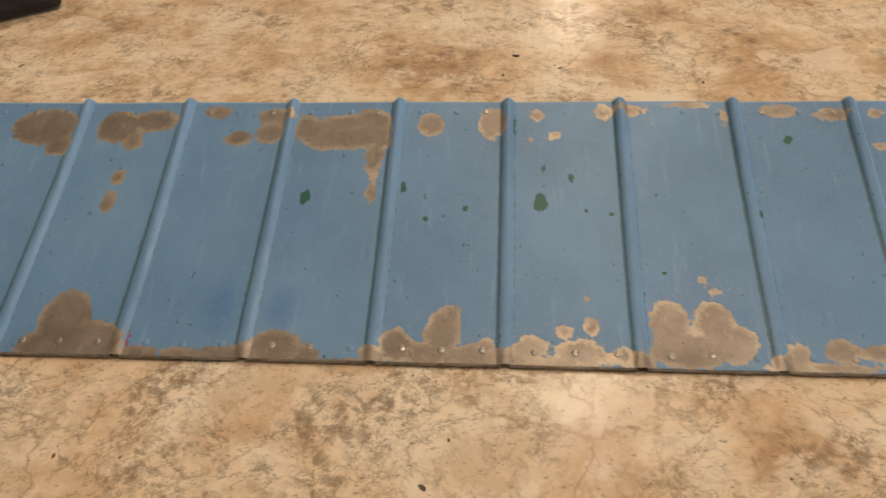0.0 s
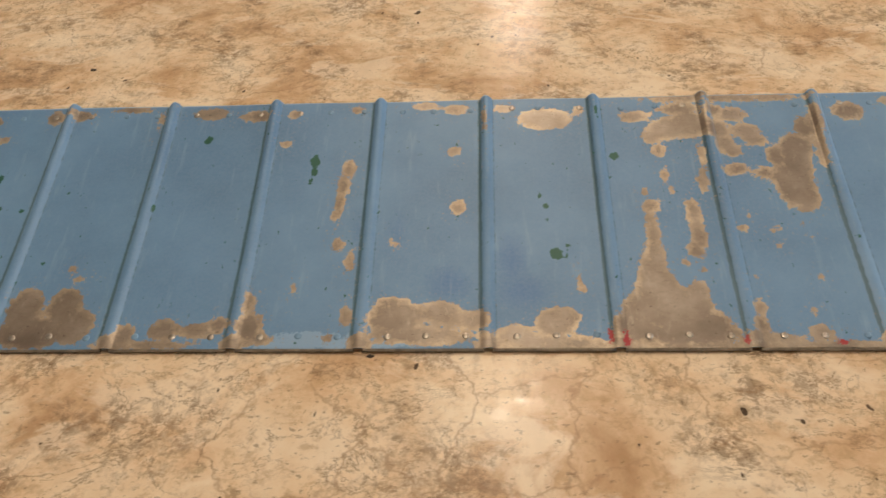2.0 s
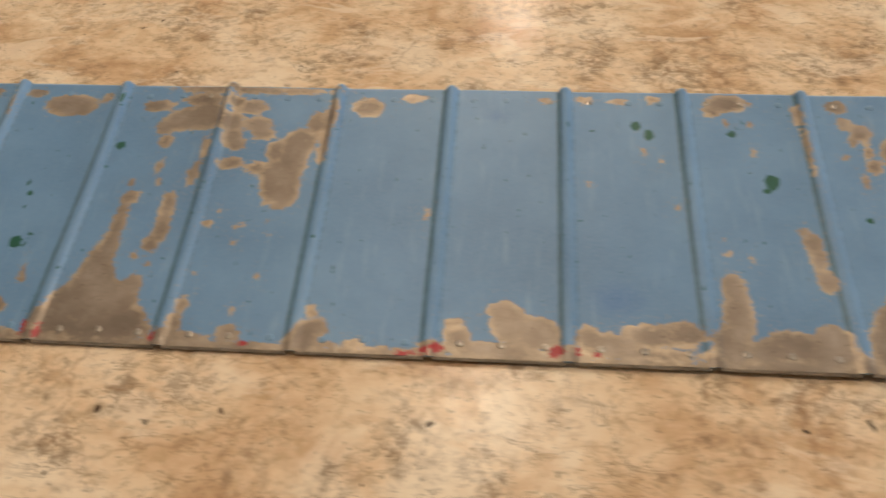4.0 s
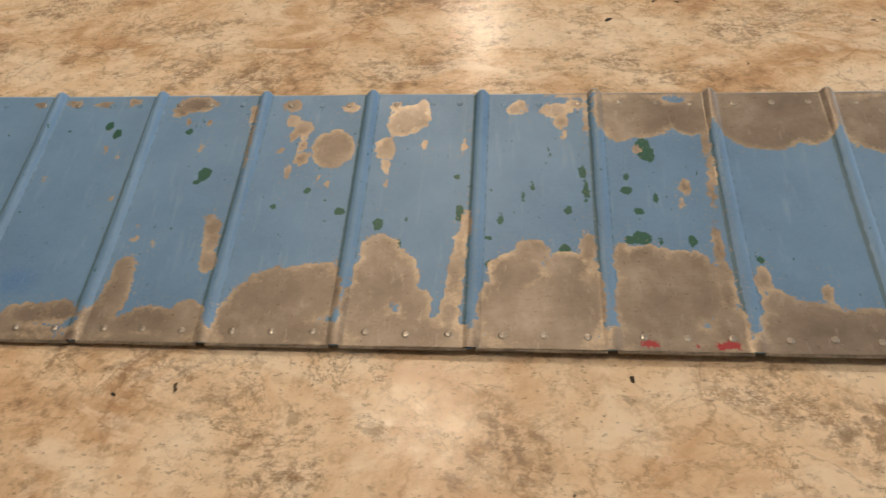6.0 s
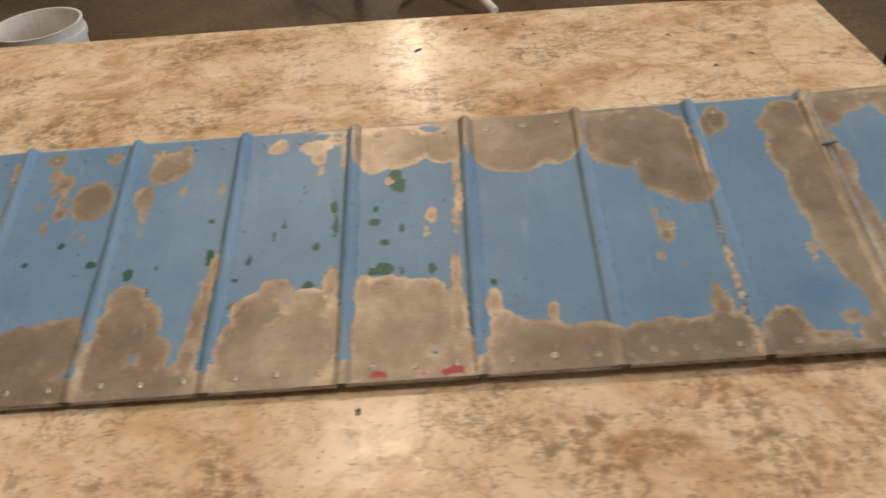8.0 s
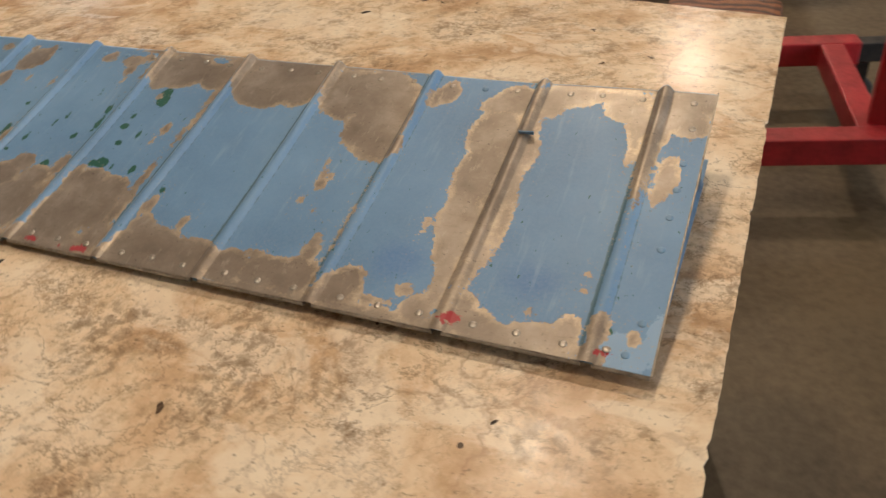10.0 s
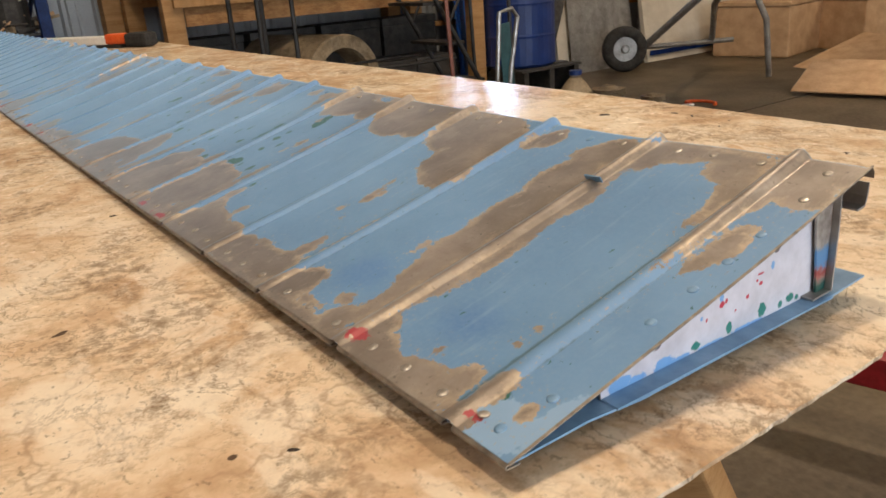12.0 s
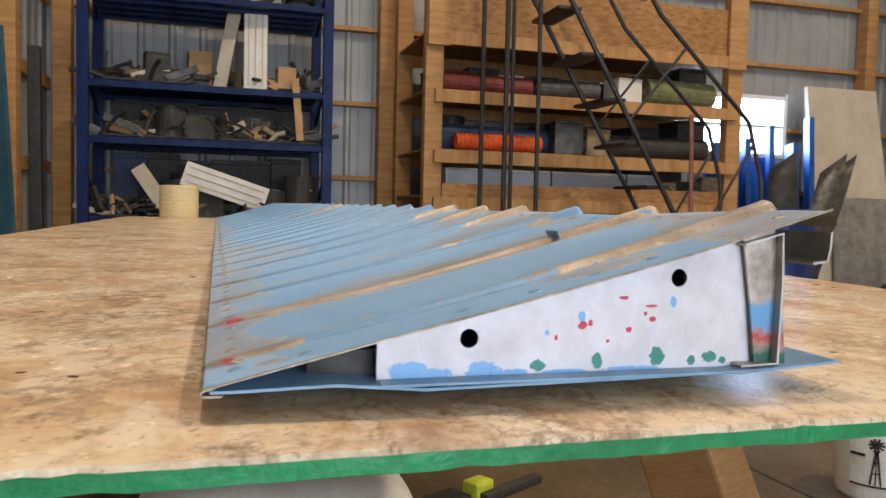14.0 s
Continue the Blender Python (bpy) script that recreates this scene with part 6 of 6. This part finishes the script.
leaning("foam_board", 5.30, 6.22, -3.12, -3.50, 2.20, FOAM, "tall white foam board leaning on the wall", 0.05, 0.06)
leaning("steel_sheet", 5.42, 6.36, -3.02, -3.20, 1.16, STEEL, "dull grey steel sheet leaning on the boards", 0.004, 0.05)
leaning("foam_board", 6.40, 7.60, -2.95, -3.55, 3.60, FOAM, "white foam board with blue edge print", 0.05)
leaning("foam_board", 7.62, 8.70, -3.10, -3.45, 1.95, FOAM, "white foam board leaning on the wall", 0.05)
for y0, y1, z in ((6.42, 7.58, 0.10), (6.42, 7.58, 1.5)):
    stripe = thing("blue_strip", "thin blue strip across the white boards", "strip", (0, 0, FLOOR))
    x = -2.93 - 0.6 * z / 3.6 + 0.055
    stick((x, y0, z), (x, y1, z), 0.012, 0.05, RACK_BLUE, "strip_body", stripe)


def wheel_part(parent, place, r, w, turn):
    tyre = part("tyre", lathe([(r * 0.55, -w / 2), (r * 0.9, -w / 2), (r * 0.98, -w * 0.3), (r, 0), (r * 0.98, w * 0.3), (r * 0.9, w / 2), (r * 0.55, w / 2), (r * 0.5, 0), (r * 0.55, -w / 2)], 30, m=tilt(*place) @ pose(0, 0, 0, 90, 0, turn), cap=False), RUBBER, parent, "black rubber tyre", smooth=True)
    part("rim", lathe([(r * 0.12, -w * 0.45), (r * 0.2, -w * 0.3), (r * 0.54, -w * 0.3), (r * 0.54, w * 0.3), (r * 0.2, w * 0.3), (r * 0.12, w * 0.45)], 24, m=tilt(*place) @ pose(0, 0, 0, 90, 0, turn)), STEEL, tyre, "grey wheel rim")


mixer = thing("drum_mixer", "grey portable drum mixer on rubber-tyred wheels", "mixer", (-2.86, 5.90, FLOOR), 0)
wheel_part(mixer, (0.15, -0.08, 0.22), 0.22, 0.13, 55)
part("axle", pipe([(0.15, -0.08, 0.22), (0.65, 0.95, 0.22)], 0.025, 8), STEEL, mixer)
part("frame_tube", pipe([(0.25, 0.12, 0.24), (0.75, 0.15, 0.62), (1.25, 0.10, 0.95)], 0.035, 8), STEEL, mixer)
part("frame_tube", pipe([(0.55, 0.75, 0.24), (0.85, 0.35, 0.60), (1.25, 0.10, 0.95)], 0.030, 8), STEEL, mixer)
part("frame_tube", pipe([(1.3, 0.05, 1.0), (1.55, 0.1, 0.5), (1.6, 0.12, 0.02)], 0.025, 8), STEEL, mixer)
part("drum", lathe([(0.05, -0.40), (0.24, -0.38), (0.34, -0.20), (0.35, 0.05), (0.26, 0.35), (0.20, 0.42), (0.18, 0.42), (0.24, 0.33), (0.32, 0.05), (0.05, -0.30)], 30, m=tilt(2.18, -1.65, 1.36) @ pose(0, 0, 0, 20, 12, 0)), worn("crusted_drum_metal", (0.13, 0.105, 0.08), (0.30, 0.26, 0.21), 0.6, 0.15, 7, bump=0.4), mixer, smooth=True)
part("drum_arm", pipe([(1.25, 0.10, 0.95), (1.75, -0.9, 1.05), (2.16, -1.55, 1.1)], 0.04, 8), STEEL, mixer)

hook = thing("crane_hook", "red steel crane hook hanging on a chain", "hook", (0.33, 2.565, 0.145))
S = 0.68
curve = [(0, S * 0.055 * math.sin(a), S * (0.36 - 0.055 * math.cos(a))) for a in np.linspace(-0.6, 4.1, 18)]
part("hook_body", pipe([(0, 0.0, S * 0.52), (0, 0.0, S * 0.46), (0, -S * 0.025, S * 0.41)] + curve[1:], 0.013, 9), RED, hook, smooth=True)
part("swivel", box((0.035, 0.035, 0.045), tilt(0, 0, S * 0.545), 0.009), DARK, hook)
for i in range(80):
    z = S * 0.585 + 0.026 * i
    link = pipe([(0.0085 * math.cos(a), 0.0, 0.0155 * math.sin(a)) for a in np.linspace(0, math.tau, 11)], 0.0032, 5)
    ob = part("chain_link", link, DARK, hook)
    ob.matrix_basis = pose(0, 0, z, 0, 0, 90 * (i % 2) + 15)
beam = thing("hoist_beam", "red steel beam carrying the chain hook", "beam", (0.33, 2.58, 2.62))
stick((0, -0.25, 0.0), (0, 4.0, 0.06), 0.12, 0.12, RED, "beam_body", beam)
stick((0, 3.9, 0.0), (0, 3.9, FLOOR - 2.62), 0.14, 0.14, RED, "column", beam)
flag = thing("checked_cloth", "red and white checked cloth hanging by the hook chain", "cloth", (0.37, 2.565, 0.56))
for i in range(6):
    for j in range(5):
        sq = box((0.004, 0.034, 0.034), None, 0.0)
        ob = part("check", sq, RED if (i + j) % 2 else PLASTIC, flag)
        ob.matrix_basis = tilt(0.004 * math.sin(i), -0.03 + 0.034 * i, 0.034 * j + 0.010 * math.sin(i * 1.1))
part("cord", pipe([(0, 0.05, 0.15), (0, 0.0, 0.6), (-0.04, -0.04, 2.0)], 0.003, 5), DARK, flag)

truck = thing("hand_truck", "grey tubular hand truck with teal panel by the barrel", "hand truck", (-1.55, 3.36, FLOOR), 0)
part("frame", pipe([(0, -0.12, 0.03), (0, -0.10, 0.40), (-0.02, -0.05, 0.78), (-0.02, 0.06, 0.80), (-0.02, 0.11, 0.74), (0, 0.02, 0.40), (0, -0.02, 0.03)], 0.016, 8), STEEL, truck)
part("back_panel", box((0.008, 0.10, 0.62), tilt(-0.012, 0.0, 0.40) @ pose(0, 0, 0, 4, 0, 0), 0.003), worn("dull_teal_paint", (0.010, 0.045, 0.055), (0.028, 0.085, 0.095), 0.5, 0, 12), truck, "teal back panel")
part("toe_plate", box((0.18, 0.30, 0.012), tilt(0.08, -0.02, 0.006), 0.002), STEEL, truck)
jug = thing("plastic_jug", "small grimy plastic jug on the floor", "jug", (-1.30, 3.75, FLOOR))
part("body", lathe([(0.10, 0), (0.115, 0.02), (0.115, 0.22), (0.06, 0.29), (0.04, 0.31), (0.04, 0.34)], 20), TAN, jug)
part("cap", lathe([(0.045, 0.33), (0.045, 0.36), (0.01, 0.362)], 16), BARREL_BLUE, jug, "blue cap")
for x, y, s in ((-1.35, 4.05, 0.16), (-1.55, 4.35, 0.2), (-1.2, 4.45, 0.14)):
    casting((x, y, FLOOR), TAN, s * 1.3, rng.uniform(0, 360), "rusty brown machine part on the floor")
for x, y, w, d, t in ((-0.30, 5.75, 0.9, 0.55, 14), (-0.75, 6.9, 1.3, 0.8, -20)):
    sheet = thing("cardboard_sheet", "brown cardboard sheet propped on the floor", "cardboard", (x, y, FLOOR), t)
    part("sheet_body", box((w, d, 0.012), tilt(0, 0, 0.12) @ pose(0, 0, 0, 18, 0, 0), 0.002), CARD, sheet)
    part("prop", box((w * 0.8, 0.05, 0.10), tilt(0, 0.1, 0.05), 0.003), LUMBER_Y, sheet)
clutter = thing("orange_strap", "orange strap with a pale buckle on the floor", "strap", (-1.0, 4.75, FLOOR))
part("strap_body", pipe([(0.12 * math.cos(a), 0.08 * math.sin(a), 0.012) for a in np.linspace(0, 4.5, 14)], 0.012, 6), ORANGE, clutter)
part("buckle", box((0.05, 0.16, 0.02), tilt(-0.02, -0.16, 0.01), 0.004), PLASTIC, clutter)
for x, y, s, t in ((-2.4, 8.0, 1.6, 10), (-1.6, 8.6, 1.2, -15), (-2.9, 9.6, 1.5, 5)):
    crate = carton((x, y, FLOOR), (s * 0.5, s, 0.55), CARD, t, "stacked brown crate along the wall", "crate")

# blue tarpaulin hung below the window
tarp = thing("blue_tarpaulin", "bright blue tarpaulin draped below the window", "tarpaulin", (X0 + 0.22, 4.82, FLOOR))
bm = bmesh.new()
rows = []
for j in range(13):
    z = 0.02 + 1.50 * j / 12
    rows.append([bm.verts.new((0.05 * math.sin(i * 0.9 + 0.3 * j) * (1 - 0.4 * j / 12) + 0.14 * (1 - j / 12), -0.54 + 1.08 * i / 30, z - 0.05 * abs(math.sin(i * 0.35)) * (j == 12))) for i in range(31)])
for a, b in zip(rows, rows[1:]):
    for i in range(30):
        bm.faces.new((a[i], a[i + 1], b[i + 1], b[i]))
cloth = part("sheet", bm, WINDOW_LIT_BLUE, tarp, smooth=True)
solid = cloth.modifiers.new("thickness", "SOLIDIFY")
solid.thickness = 0.002
